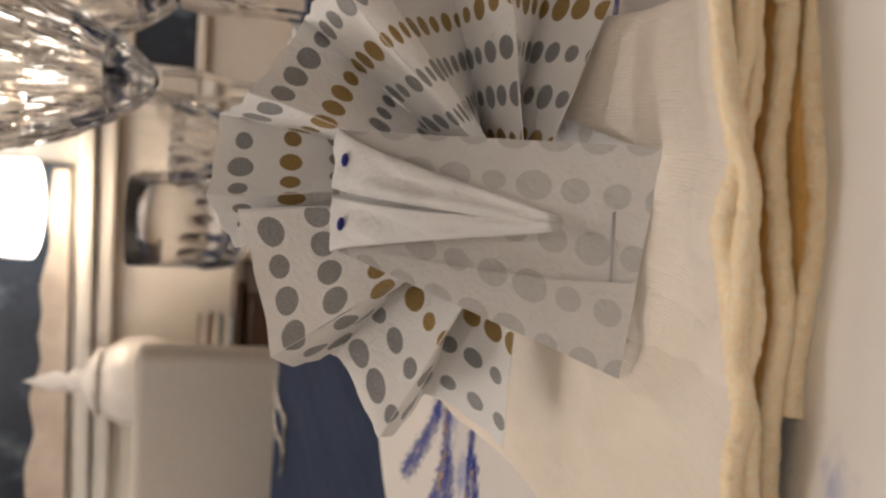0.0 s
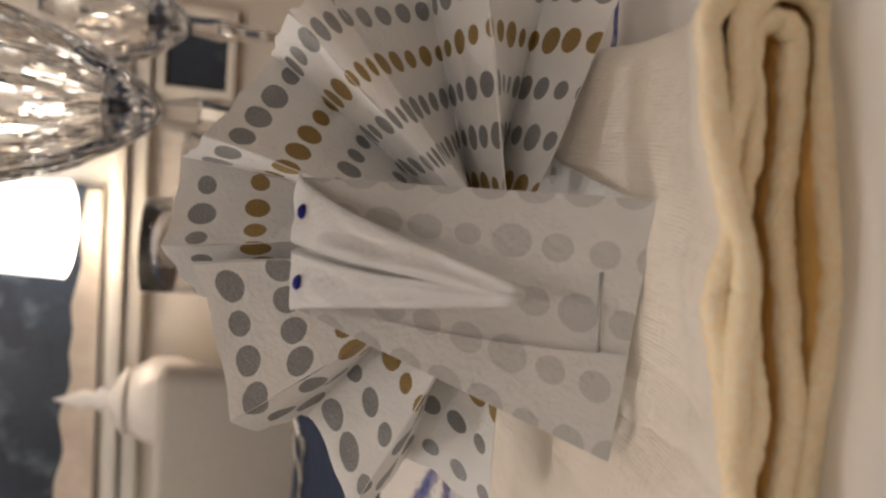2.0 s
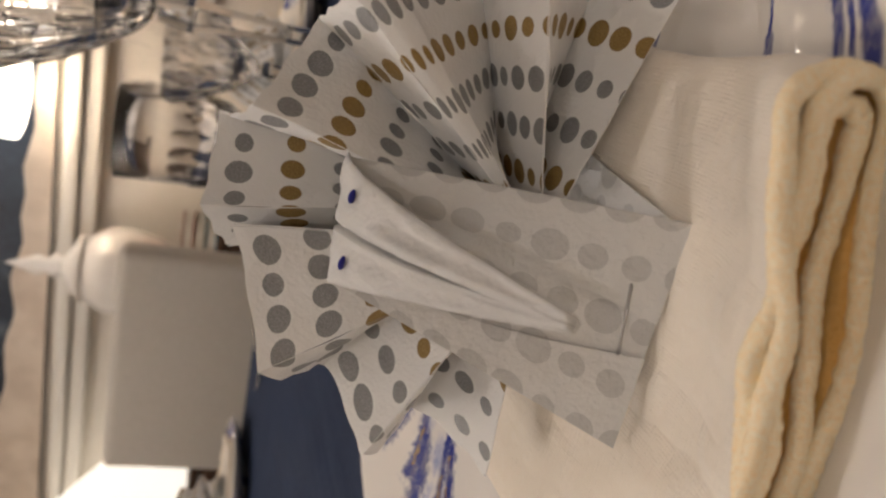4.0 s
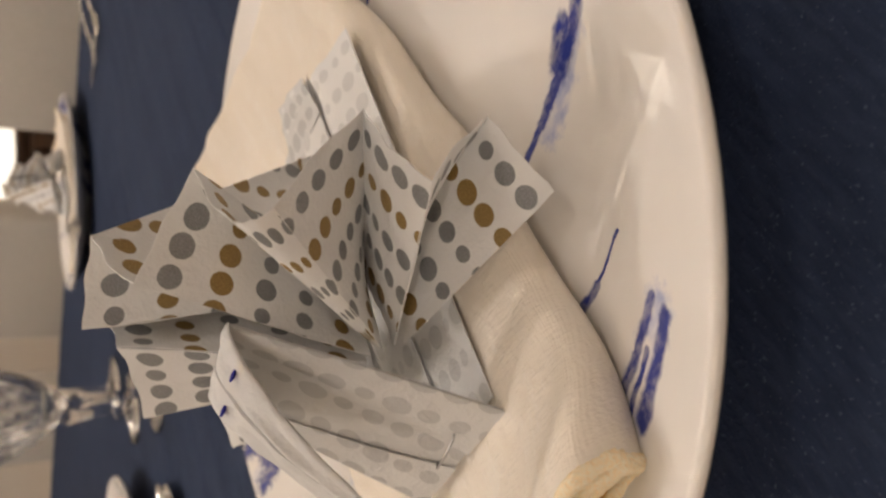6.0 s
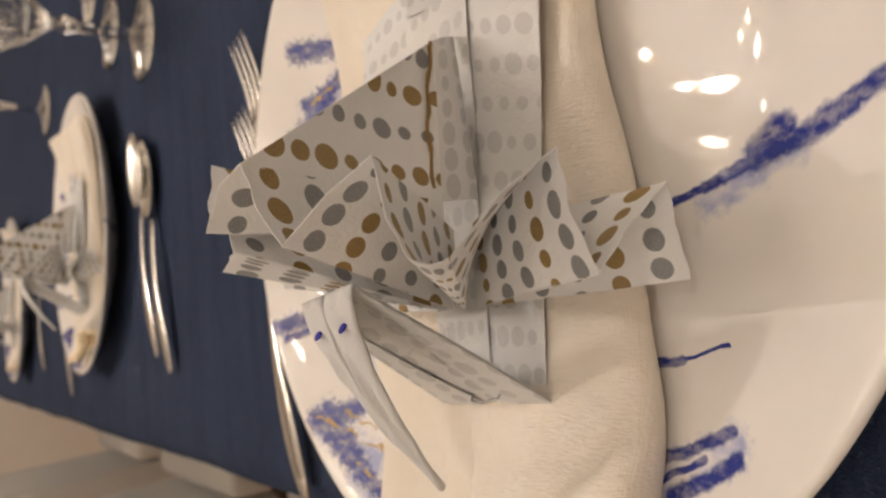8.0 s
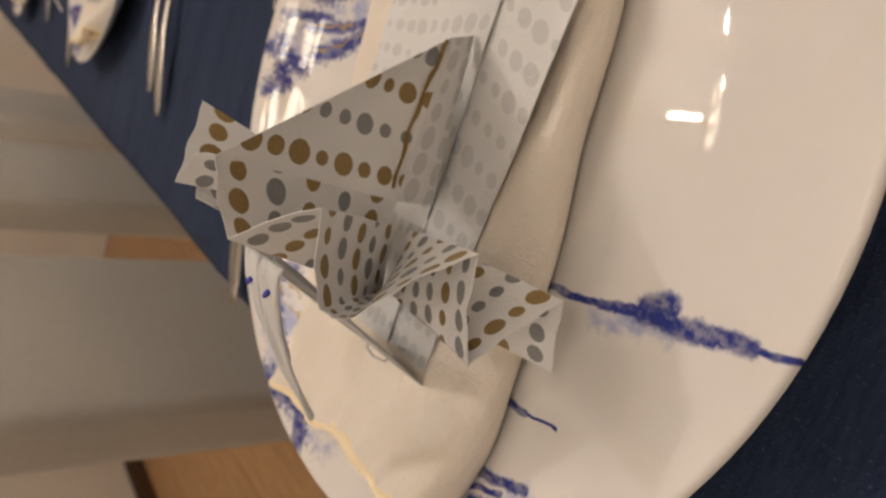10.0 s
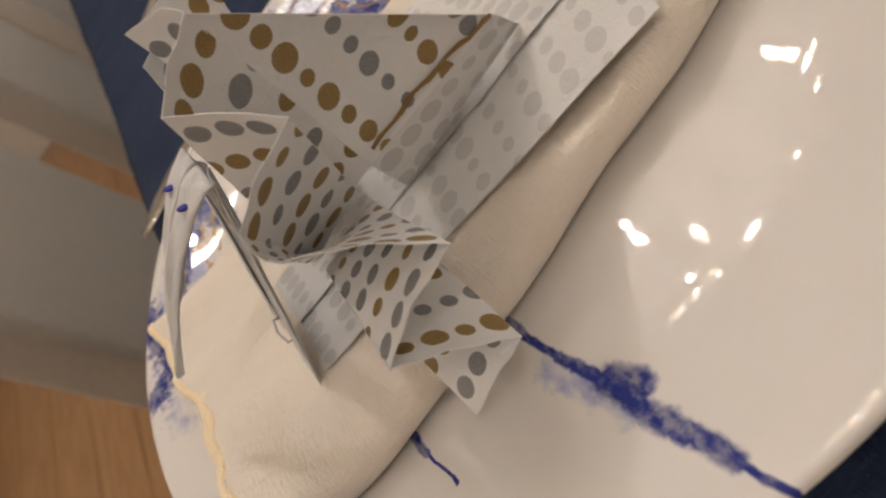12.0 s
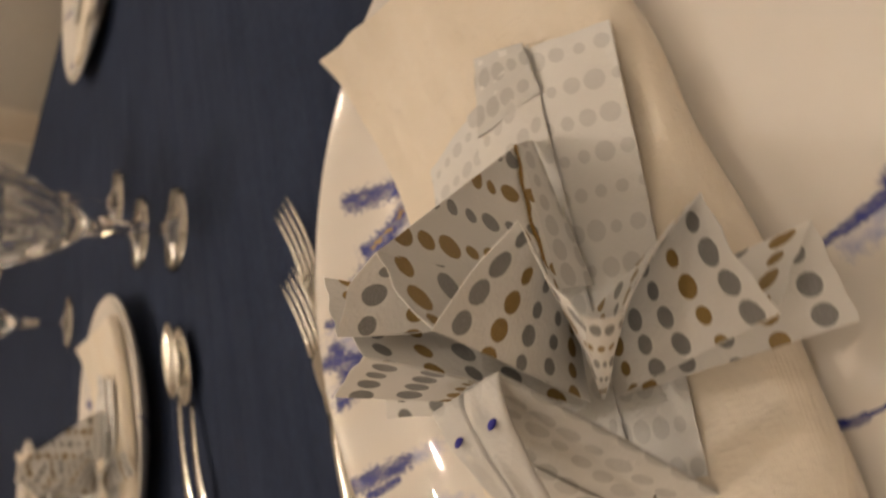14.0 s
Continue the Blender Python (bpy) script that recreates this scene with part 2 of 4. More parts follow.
def porcelain():
    m = material("blue_and_white_porcelain", (0.82, 0.79, 0.74), 0.02, 0.0)
    n = Net(m)
    where = n.coord("Object")
    flat = n.vec("MULTIPLY", where, (1, 1, 0))
    wob = n.vec("SUBTRACT", n.noise(flat, 80.0, 3.0, 1), (0.5, 0.5, 0.5))
    bent = n.vec("ADD", flat, n.vec("MULTIPLY", wob, (0.0045, 0.0045, 0)))
    crook = n.vec("ADD", bent, n.vec("MULTIPLY", n.vec("SUBTRACT", n.noise(flat, 210.0, 2.0, 1), (0.5, 0.5, 0.5)), (0.006, 0.006, 0)))

    def field(p, strokes):
        """Distance to the nearest stroke over its half width."""
        least = None
        for ax, ay, bx, by, w in strokes:
            ba = (bx - ax, by - ay, 0)
            pa = n.vec("SUBTRACT", p, (ax, ay, 0))
            h = n.math("DIVIDE", n.vec("DOT_PRODUCT", pa, ba, 1), ba[0] ** 2 + ba[1] ** 2)
            h.node.use_clamp = True
            q = n.math("DIVIDE", n.vec("LENGTH", n.vec("SUBTRACT", pa, n.vec("SCALE", ba, h)), (0, 0, 0), 1), w)
            least = q if least is None else n.math("MINIMUM", least, q)
        return least

    sponge = n.noise(flat, 420.0, 4.0)
    streak = n.noise(n.vec("MULTIPLY", flat, (1.0, 2.4, 1.0)), 110.0, 3.0)
    wet = n.noise(flat, 60.0, 3.0)
    rough_edge = n.math("MULTIPLY", n.math("SUBTRACT", sponge, 0.5), 1.7)
    body = n.span(n.math("ADD", n.math("MULTIPLY", streak, 0.7), n.math("MULTIPLY", sponge, 0.5)), 0.42, 0.68, 0.30, 1.0)
    firm = n.math("MULTIPLY_ADD", body, 0.5, 0.5)
    right = n.math("MULTIPLY", n.span(n.math("ADD", field(bent, [(a, b, c, d, 1.1 * w) for a, b, c, d, w in DEEP_RIGHT]), n.math("MULTIPLY", rough_edge, 0.45)), 0.55, 1.20, 1.0, 0.0), firm)
    left = n.math("MULTIPLY", firm, n.span(n.math("ADD", field(bent, [(a, b, c, d, 1.5 * w) for a, b, c, d, w in DEEP_LEFT]), n.math("MULTIPLY", rough_edge, 1.5)), 0.50, 1.40, 1.0, 0.0))
    deep = n.math("MAXIMUM", right, left)
    tint = n.math("MULTIPLY", n.span(n.math("ADD", field(bent, WASH), rough_edge), 0.25, 1.35, 0.75, 0.0), n.span(n.math("ADD", wet, n.math("MULTIPLY", streak, 0.5)), 0.58, 0.92))
    line = n.math("MULTIPLY", n.span(field(crook, GOLD), 0.7, 1.2, 0.9, 0.0), n.span(streak, 0.36, 0.50))
    white = n.mix(wet, (0.80, 0.77, 0.73), (0.84, 0.81, 0.78))
    c = n.mix(tint, white, (0.22, 0.28, 0.58))
    c = n.mix(deep, c, n.mix(streak, (0.010, 0.020, 0.17), (0.040, 0.060, 0.32)))
    c = n.mix(line, c, (0.44, 0.29, 0.09))
    n.put(n.b.inputs["Base Color"], c)
    n.bump(n.noise(where, 22.0, 2.0), 0.0012, 0.10)
    return m


M_PLATE = porcelain()

M_NAVY = material("navy_tablecloth", (0.02, 0.034, 0.08), 0.9, 0.0, Specular_IOR_Level=0.15)
n = Net(M_NAVY)
where = n.coord("Object")
lint = n.noise(where, 1100.0, 2.0)
slub = n.noise(n.vec("MULTIPLY", where, (60.0, 14.0, 1.0)), 9.0, 4.0)
mottle = n.noise(where, 18.0, 3.0)
c = n.mix(n.math("ADD", n.math("MULTIPLY", slub, 0.6), n.math("MULTIPLY", mottle, 0.4)), (0.009, 0.015, 0.038), (0.046, 0.067, 0.128))
n.put(n.b.inputs["Base Color"], n.mix(n.span(lint, 0.62, 0.80, 0.0, 0.5), c, (0.14, 0.17, 0.25)))
crease = n.noise(n.vec("MULTIPLY", where, (13.0, 1.2, 3.0)), 2.6, 2.0)
n.bump(n.math("ADD", n.math("ADD", n.math("MULTIPLY", slub, 2.0), lint), n.math("MULTIPLY", crease, 16.0)), 0.0008, 0.8)

M_SILVER = material("polished_cutlery_steel", (0.75, 0.73, 0.69), 0.16, 1.0)
M_STAPLE = material("staple_steel", (0.45, 0.45, 0.46), 0.35, 1.0)
M_BLADE = material("brushed_blade_steel", (0.27, 0.255, 0.21), 0.34, 1.0)
M_GLASS = material("cut_crystal", (1, 1, 1), 0.0, 0.0, Transmission_Weight=1.0, IOR=1.5)
M_INK = material("blue_pen_ink", (0.02, 0.02, 0.30), 0.6)
M_GOLDLINE = material("gold_pen_line", (0.27, 0.16, 0.035), 0.45)


def grainy(name, a, b, scale, rough, bump=0.0005, stretch=(1, 1, 1), sheen=0.0):
    m = material(name, a, rough, 0.0, Sheen_Weight=sheen)
    n = Net(m)
    where = n.vec("MULTIPLY", n.coord("Object"), stretch)
    f = n.noise(where, scale, 5.0)
    fine = n.noise(where, scale * 14, 3.0)
    n.put(n.b.inputs["Base Color"], n.mix(n.span(n.math("ADD", n.math("MULTIPLY", f, 0.7), n.math("MULTIPLY", fine, 0.3)), 0.3, 0.7), a, b))
    n.bump(fine, bump, 0.5)
    return m


M_LINEN = grainy("grey_linen_upholstery", (0.49, 0.455, 0.40), (0.53, 0.49, 0.435), 120.0, 0.9, 0.001, (1, 1, 1), 0.3)
M_FLOOR = grainy("oak_board", (0.44, 0.25, 0.11), (0.60, 0.36, 0.17), 6.0, 0.4, 0.0004, (1, 9, 1))
M_DARKWOOD = grainy("dark_walnut", (0.035, 0.016, 0.008), (0.075, 0.035, 0.016), 9.0, 0.4, 0.0004, (1, 1, 6))
M_WALL = grainy("warm_white_wall_paint", (0.74, 0.68, 0.60), (0.79, 0.74, 0.66), 3.0, 0.75)
M_TRIM = grainy("white_gloss_woodwork", (0.76, 0.72, 0.65), (0.82, 0.78, 0.71), 5.0, 0.35)
M_NIGHT = grainy("night_landscape_canvas", (0.006, 0.010, 0.022), (0.022, 0.036, 0.058), 5.0, 0.5)
n = Net(M_NIGHT)
base = n.b.inputs["Base Color"].links[0].from_socket
cloud = n.span(n.noise(n.coord("Object"), 9.0, 5.0), 0.52, 0.72, 0.0, 0.35)
n.put(n.b.inputs["Base Color"], n.mix(cloud, base, (0.30, 0.36, 0.40)))
M_SNOW = grainy("painted_snow", (0.55, 0.45, 0.36), (0.70, 0.60, 0.50), 14.0, 0.7)
M_URN = grainy("white_glazed_ceramic", (0.74, 0.69, 0.63), (0.82, 0.78, 0.73), 9.0, 0.2)
M_SHADE = material("lit_lamp_shade", (0.9, 0.82, 0.7), 0.8, 0.0, Emission_Color=(1.0, 0.92, 0.82, 1), Emission_Strength=7.0)
M_BULB = material("lit_bulb", (1, 0.9, 0.75), 0.5, 0.0, Emission_Color=(1.0, 0.85, 0.66, 1), Emission_Strength=110.0)
M_HOUSE = material("lit_white_ornament", (0.9, 0.85, 0.78), 0.7, 0.0, Emission_Color=(1.0, 0.9, 0.76, 1), Emission_Strength=1.6)
M_PANE = material("lit_lamp_pane", (1, 0.93, 0.82), 0.5, 0.0, Emission_Color=(1.0, 0.9, 0.76, 1), Emission_Strength=16.0)
M_BRASS = material("aged_brass", (0.55, 0.38, 0.15), 0.3, 1.0)
M_PAGE = grainy("book_paper", (0.62, 0.55, 0.45), (0.72, 0.66, 0.56), 40.0, 0.8)
M_BOOKS = [material("book_cover_" + c, v, 0.6) for c, v in (("red", (0.30, 0.06, 0.04)), ("olive", (0.22, 0.17, 0.05)), ("teal", (0.05, 0.22, 0.32)))]


# ---- mesh helpers ----
def link(name, mesh, mat, parent=None, label=""):
    for m in mat if isinstance(mat, (list, tuple)) else [mat]:
        mesh.materials.append(m)
    ob = new(name, mesh)
    if parent is not None:
        ob.parent = parent
    if label:
        tagged(ob, label)
    return ob


def part(name, bm, mat, parent=None, label="", smooth=True):
    bmesh.ops.recalc_face_normals(bm, faces=bm.faces)
    mesh = bpy.data.meshes.new(name)
    bm.to_mesh(mesh)
    bm.free()
    if smooth:
        mesh.shade_smooth()
    return link(name, mesh, mat, parent, label)


def thing(name, label, category, at=(0, 0, 0), rz=0, group="", kind=""):
    ob = new(name)
    ob.matrix_basis = pose(*at, 0, 0, rz)
    ob.empty_display_size = 0.02
    return tagged(ob, label, category, group, kind)


def box(x0, x1, y0, y1, z0, z1, bevel=0.0, seg=2):
    bm = bmesh.new()
    bmesh.ops.create_cube(bm, size=1.0)
    for v in bm.verts:
        v.co = Vector((x0 + (v.co.x + 0.5) * (x1 - x0), y0 + (v.co.y + 0.5) * (y1 - y0), z0 + (v.co.z + 0.5) * (z1 - z0)))
    if bevel:
        bmesh.ops.bevel(bm, geom=bm.edges, offset=bevel, segments=seg, profile=0.5, affect="EDGES")
    return bm


def lathe(profile, seg=64, flute=None):
    """A turned shape from (radius, height) pairs; flute(angle, k) scales the radius."""
    bm = bmesh.new()
    rings = []
    for k, (r, z) in enumerate(profile):
        ring = []
        for i in range(seg):
            a = 2 * math.pi * i / seg
            s = r * (flute(a, k) if flute else 1.0)
            ring.append(bm.verts.new((s * math.cos(a), s * math.sin(a), z)))
        rings.append(ring)
    for a, b in zip(rings, rings[1:]):
        for i in range(seg):
            bm.faces.new((a[i], a[(i + 1) % seg], b[(i + 1) % seg], b[i]))
    for ring in (rings[0], rings[-1]):
        if ring[0].co.xy.length > 1e-4:
            bm.faces.new(ring)
    bmesh.ops.remove_doubles(bm, verts=bm.verts, dist=1e-6)
    return bm


def tube(points, radius, seg=8):
    """A round bar along points; radius may be a list."""
    bm = bmesh.new()
    pts = [Vector(p) for p in points]
    rings = []
    for k, p in enumerate(pts):
        d = (pts[min(k + 1, len(pts) - 1)] - pts[max(k - 1, 0)]).normalized()
        side = d.cross(Vector((0.01, 0.02, 1))).normalized()
        if side.length < 0.5:
            side = Vector((1, 0, 0))
        up = side.cross(d)
        r = radius[k] if isinstance(radius, (list, tuple)) else radius
        rings.append([bm.verts.new(p + r * (math.cos(t) * side + math.sin(t) * up)) for t in (2 * math.pi * i / seg for i in range(seg))])
    for a, b in zip(rings, rings[1:]):
        for i in range(seg):
            bm.faces.new((a[i], a[(i + 1) % seg], b[(i + 1) % seg], b[i]))
    bm.faces.new(rings[0])
    bm.faces.new(rings[-1])
    return bm


def sheet(name, where, uv, nu, nv, mats, parent, thick=0.00022, label="", smooth=True, band=0):
    """A thin two-sided sheet: where(a, b) and uv(a, b) for a, b in 0..1. mats: front and back."""
    verts, faces, uvs, idx = [], [], [], []
    grid = [[Vector(where(i / nu, j / nv)) for j in range(nv + 1)] for i in range(nu + 1)]
    for side in (0, 1):
        for i in range(nu + 1):
            for j in range(nv + 1):
                a = grid[min(i + 1, nu)][j] - grid[max(i - 1, 0)][j]
                b = grid[i][min(j + 1, nv)] - grid[i][max(j - 1, 0)]
                nrm = a.cross(b)
                nrm = nrm.normalized() if nrm.length > 1e-12 else Vector((0, 0, 0))
                verts.append(grid[i][j] + nrm * (thick / 2 if side == 0 else -thick / 2))
    one = (nu + 1) * (nv + 1)
    at = lambda i, j, s: s * one + i * (nv + 1) + j
    for s in (0, 1):
        for i in range(nu):
            for j in range(nv):
                q = [(i, j), (i + 1, j), (i + 1, j + 1), (i, j + 1)]
                if s:
                    q.reverse()
                faces.append([at(a, b, s) for a, b in q])
                uvs.append([uv(a / nu, b / nv) for a, b in q])
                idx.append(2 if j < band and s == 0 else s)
    edge = [(i, 0) for i in range(nu + 1)] + [(nu, j) for j in range(1, nv + 1)] + [(i, nv) for i in range(nu - 1, -1, -1)] + [(0, j) for j in range(nv - 1, 0, -1)]
    for p, q in zip(edge, edge[1:] + edge[:1]):
        faces.append([at(*p, 1), at(*q, 1), at(*q, 0), at(*p, 0)])
        uvs.append([(0.0, 0.0)] * 4)
        idx.append(0)
    mesh = bpy.data.meshes.new(name)
    mesh.from_pydata(verts, [], faces)
    layer = mesh.uv_layers.new(name="sheet")
    k = 0
    for f in uvs:
        for c in f:
            layer.data[k].uv = c
            k += 1
    ob = link(name, mesh, mats, parent, label)
    mesh.polygons.foreach_set("material_index", idx)
    if smooth:
        mesh.shade_smooth()
        mesh.set_sharp_from_angle(angle=radians(40))
    return ob


def mixv(a, b, f):
    return Vector(a) * (1 - f) + Vector(b) * f


def quad(a, b, c, d):
    """Point on the patch a-b (near edge) to d-c (far edge)."""
    a, b, c, d = map(Vector, (a, b, c, d))
    return lambda i, j: mixv(mixv(a, b, i), mixv(d, c, i), j)


# ---- room ----
X0, X1, Y0, Y1, TOP = -3.6, 2.2, -1.80, 1.95, 2.45


def setting(name, bm, mat, label, category="", smooth=False):
    ob = part(name, bm, mat, None, "", smooth)
    return tagged(ob, label, category or name.split("_")[0], kind="structure")


setting("wall_north", box(X0 - 0.1, X1 + 0.1, Y1, Y1 + 0.1, 0, TOP), M_WALL, "warm white painted wall behind the cabinet", "wall")
setting("wall_south", box(X0 - 0.1, X1 + 0.1, Y0 - 0.1, Y0, 0, TOP), M_WALL, "warm white painted wall behind the diners", "wall")
setting("wall_west", box(X0 - 0.1, X0, Y0, Y1, 0, TOP), M_WALL, "warm white painted end wall", "wall")
setting("wall_east", box(X1, X1 + 0.1, Y0, Y1, 0, TOP), M_WALL, "warm white painted end wall", "wall")
setting("ceiling", box(X0 - 0.1, X1 + 0.1, Y0 - 0.1, Y1 + 0.1, TOP, TOP + 0.1), M_WALL, "plain white ceiling", "ceiling")
floor = setting("floor", box(X0, X1, Y0, Y1, -0.06, -0.012), M_DARKWOOD, "oak plank floor with dark joints", "floor")
setting("baseboard", box(X0, X1, Y1 - 0.015, Y1 - 0.001, 0.0, 0.12, 0.003), M_TRIM, "white skirting board along the wall", "baseboard")
# dark strip in place of the shadow gap at the south wall's foot
setting("baseboard_south", box(X0, X1, Y0 + 0.001, Y0 + 0.02, 0.0, 0.07, 0.003), M_DARKWOOD, "dark strip standing in for the shadow gap along the wall", "baseboard")
setting("trim_rail", box(X0, X1, Y1 - 0.05, Y1 - 0.001, 1.12, 1.165, 0.008), M_TRIM, "white moulded rail along the wall", "trim")
setting("trim_rail_cap", box(X0, X1, Y1 - 0.075, Y1 - 0.001, 1.169, 1.205, 0.008), M_TRIM, "white moulded rail cap along the wall", "trim")


# ---- table ----
FRONT, BACK_EDGE, LEFT_END, RIGHT_END = -0.142, 0.845, -2.3, 0.62


def build_table():
    t = thing("dining_table", "long dining table under a navy cloth", "table")
    part("tabletop", box(LEFT_END + 0.01, RIGHT_END - 0.01, FRONT + 0.01, BACK_EDGE - 0.01, TABLE - 0.04, TABLE - 0.003, 0.004), M_DARKWOOD, t, "", False)
    for x in (LEFT_END + 0.12, RIGHT_END - 0.12):
        for y in (FRONT + 0.12, BACK_EDGE - 0.12):
            part("leg", box(x - 0.035, x + 0.035, y - 0.035, y + 0.035, 0, TABLE - 0.04, 0.004), M_DARKWOOD, t, "", False)


def build_cloth():
    """The cloth lies on the top and hangs over the edges in soft folds."""
    bm = bmesh.new()
    nx, ny = 720, 64
    drop = 0.24
    xs = [LEFT_END + (RIGHT_END - LEFT_END) * i / nx for i in range(nx + 1)]
    w = BACK_EDGE - FRONT
    span = w + 2 * drop
    rows = []
    for x in xs:
        row = []
        for j in range(ny + 1):
            s = span * j / ny - drop
            fold = 0.010 * math.sin(x * 17 + 1.3 * math.sin(x * 5)) + 0.004 * math.sin(x * 41)
            gather = (0.0013 * math.sin(x * 190 + 2 * math.sin(x * 23)) + 0.0004 * math.sin(x * 330)) * min(1.0, max(0.0, -s) / 0.08)
            if s < 0:
                f = min(1.0, -s / 0.12)
                y, z = FRONT - 0.004 * f - (fold + 0.008) * f + gather, TABLE + s * 0.99
            elif s > w:
                f = min(1.0, (s - w) / 0.12)
                y, z = BACK_EDGE + 0.004 * f + (fold + 0.008) * f, TABLE - (s - w) * 0.99
            else:
                y = FRONT + s
                z = TABLE + 0.0009 * noise.noise(Vector((x * 6, y * 22, 0))) + 0.0008 * math.sin(y * 40 + 3 * x) * noise.noise(Vector((x * 2, y * 2, 3)))
            row.append(bm.verts.new((x, y, z)))
        rows.append(row)
    for a, b in zip(rows, rows[1:]):
        for j in range(ny):
            bm.faces.new((a[j], b[j], b[j + 1], a[j + 1]))
    ob = part("tablecloth", bm, M_NAVY)
    tagged(ob, "navy blue woven cloth spread over the dining table", "tablecloth")


build_table()
build_cloth()


# ---- plate ----
def build_plate(label, at):
    """Wide shallow dinner plate, 286 mm across, its foot on the cloth."""
    t = thing("dinner_plate", label, "plate", at, group="dinner plates")
    prof = [(0.0, 0.0032), (0.070, 0.0032), (0.074, 0.0), (0.082, 0.0), (0.085, 0.0032), (0.105, 0.0060), (0.125, 0.0115), (0.139, 0.0182),
            (0.1425, 0.0205), (0.1431, 0.0222), (0.1418, 0.0233), (0.1395, 0.0228), (0.130, 0.0188), (0.121, 0.0148), (0.113, 0.0115), (0.106, 0.0091), (0.099, 0.0079), (0.090, 0.0076), (0.06, 0.0076), (0.0, 0.0076)]
    smooth = []
    for a, b in zip(prof, prof[1:]):
        smooth += [a, ((a[0] + b[0]) / 2, (a[1] + b[1]) / 2)]
    smooth.append(prof[-1])
    part("dish", lathe(smooth, 144), M_PLATE, t)
    return t


plate = build_plate("white porcelain dinner plate with blue brush marks on navy cloth", (0, 0, TABLE))

# ---- folded napkin ----
FLOOR_Z = TABLE + 0.0078


def napkin_edge(s, f):
    """Left (f=0) and right (f=1) edge of the band at s from front to back."""
    yl = -0.127 + 0.255 * s
    yr = -0.1105 + 0.222 * s
    xl = -0.045 - 0.007 * s - 0.032 * s ** 3
    xr = 0.069 + 0.005 * s - 0.026 * s ** 2
    return Vector((xl + (xr - xl) * f, yl + (yr - yl) * f, 0))


def rim_lift(x, y):
    r = math.hypot(x, y)
    return max(0.0, (r - 0.098)) ** 1.35 * 0.55 if r > 0.098 else 0.0


def build_napkin(at):
    t = thing("cloth_napkin", "cream damask napkin folded into a flat band on the plate", "napkin", at, group="cloth napkins")
    # three nested folds: lower and upper height, reach to the right, how far the front edge is set back, where the underside begins
    layers = [(0.0014, 0.0180, 0.988, 0.0022, 0.60), (0.0036, 0.0160, 0.978, 0.0015, 0.40), (0.0068, 0.0128, 0.945, 0.0050, 0.0)]
    th = 0.0009
    for k, (lo, hi, reach, setback, begin) in enumerate(layers):
        def centre(u, s, lo=lo, hi=hi, reach=reach, k=k, setback=setback, begin=begin):
            if k == 0:  # the lowest leaf's corner is turned in towards the back
                begin = max(0.02, begin - 3.0 * s)
                setback = setback if u > 0.5 else 0.001
            # u runs along the fold: bottom from left to right, round the turn, top back to the left
            turn, half = 0.07, (hi - lo) / 2
            bend = half * 0.9 / 0.115
            if u < 0.5 - turn:
                f, z = begin + (reach - bend - begin) * u / (0.5 - turn), lo
            elif u > 0.5 + turn:
                f, z = (reach - bend) * (1 - u) / (0.5 - turn), hi
            else:
                q = (u - 0.5) / turn * math.pi / 2
                f = reach - bend + bend * math.cos(q)
                z = lo + half + half * math.sin(q)
            p = napkin_edge(s, f)
            front = math.exp(-((s / 0.085) ** 2))
            bulk = max(0.0, min(1.0, (f - 0.15) / 0.6))
            scale = 0.56 + 0.16 * s + front * (0.10 + 0.40 * bulk)
            sag = 0.0013 * math.sin(f * 9 + k * 2 + 5 * s) + 0.0008 * math.sin(f * 23 + 2.1 * k + 3 * s) + 0.0006 * math.sin(f * 41 + 1.3 * k)
            wave = 0.0009 * noise.noise(Vector((p.x * 60, p.y * 25, k * 3.0))) + 0.0006 * noise.noise(Vector((p.x * 120, p.y * 90, k * 3.0 + 9)))
            p.z = FLOOR_Z - TABLE + z * scale + ((0.5 + 0.5 * front) * sag + wave) * (z / 0.0192) + rim_lift(p.x, p.y)
            if z < 0.006:
                p.z = max(p.z, FLOOR_Z - TABLE + lo + rim_lift(p.x, p.y))
            p.y += (0.0014 * math.sin(f * 14 + k * 1.7) + setback * min(1.0, max(0.0, f - 0.1) / 0.5)) * front
            p.x += 0.0010 * math.sin(s * 21 + k)
            return p

        # the inner face's front rows carry the painted orange bounce light
        sheet("fold", lambda u, s: centre(u, s), lambda u, s: (u * 0.2, s * 0.25), 84, 60, [M_CLOTH, M_CLOTH, M_FOLD_GLOW], t, 2 * th, band=4)
        # rolled hem on the front edge of this fold
        hem = [centre(i / 400, 0.003) for i in range(401)]
        hem = [h + Vector((0, -0.0003, 0)) + 0.00016 * noise.noise_vector(h * 260 + Vector((k, 0, 0))) for h in hem]
        bm = tube(hem, [0.00165 + 0.00026 * noise.noise(h * 480) + 0.00022 * noise.noise(h * 1000) for h in hem], 10)
        part("hem", bm, M_ROLL, t, "rolled cream yellow hem")
    return t


napkin = build_napkin((0, 0, TABLE))


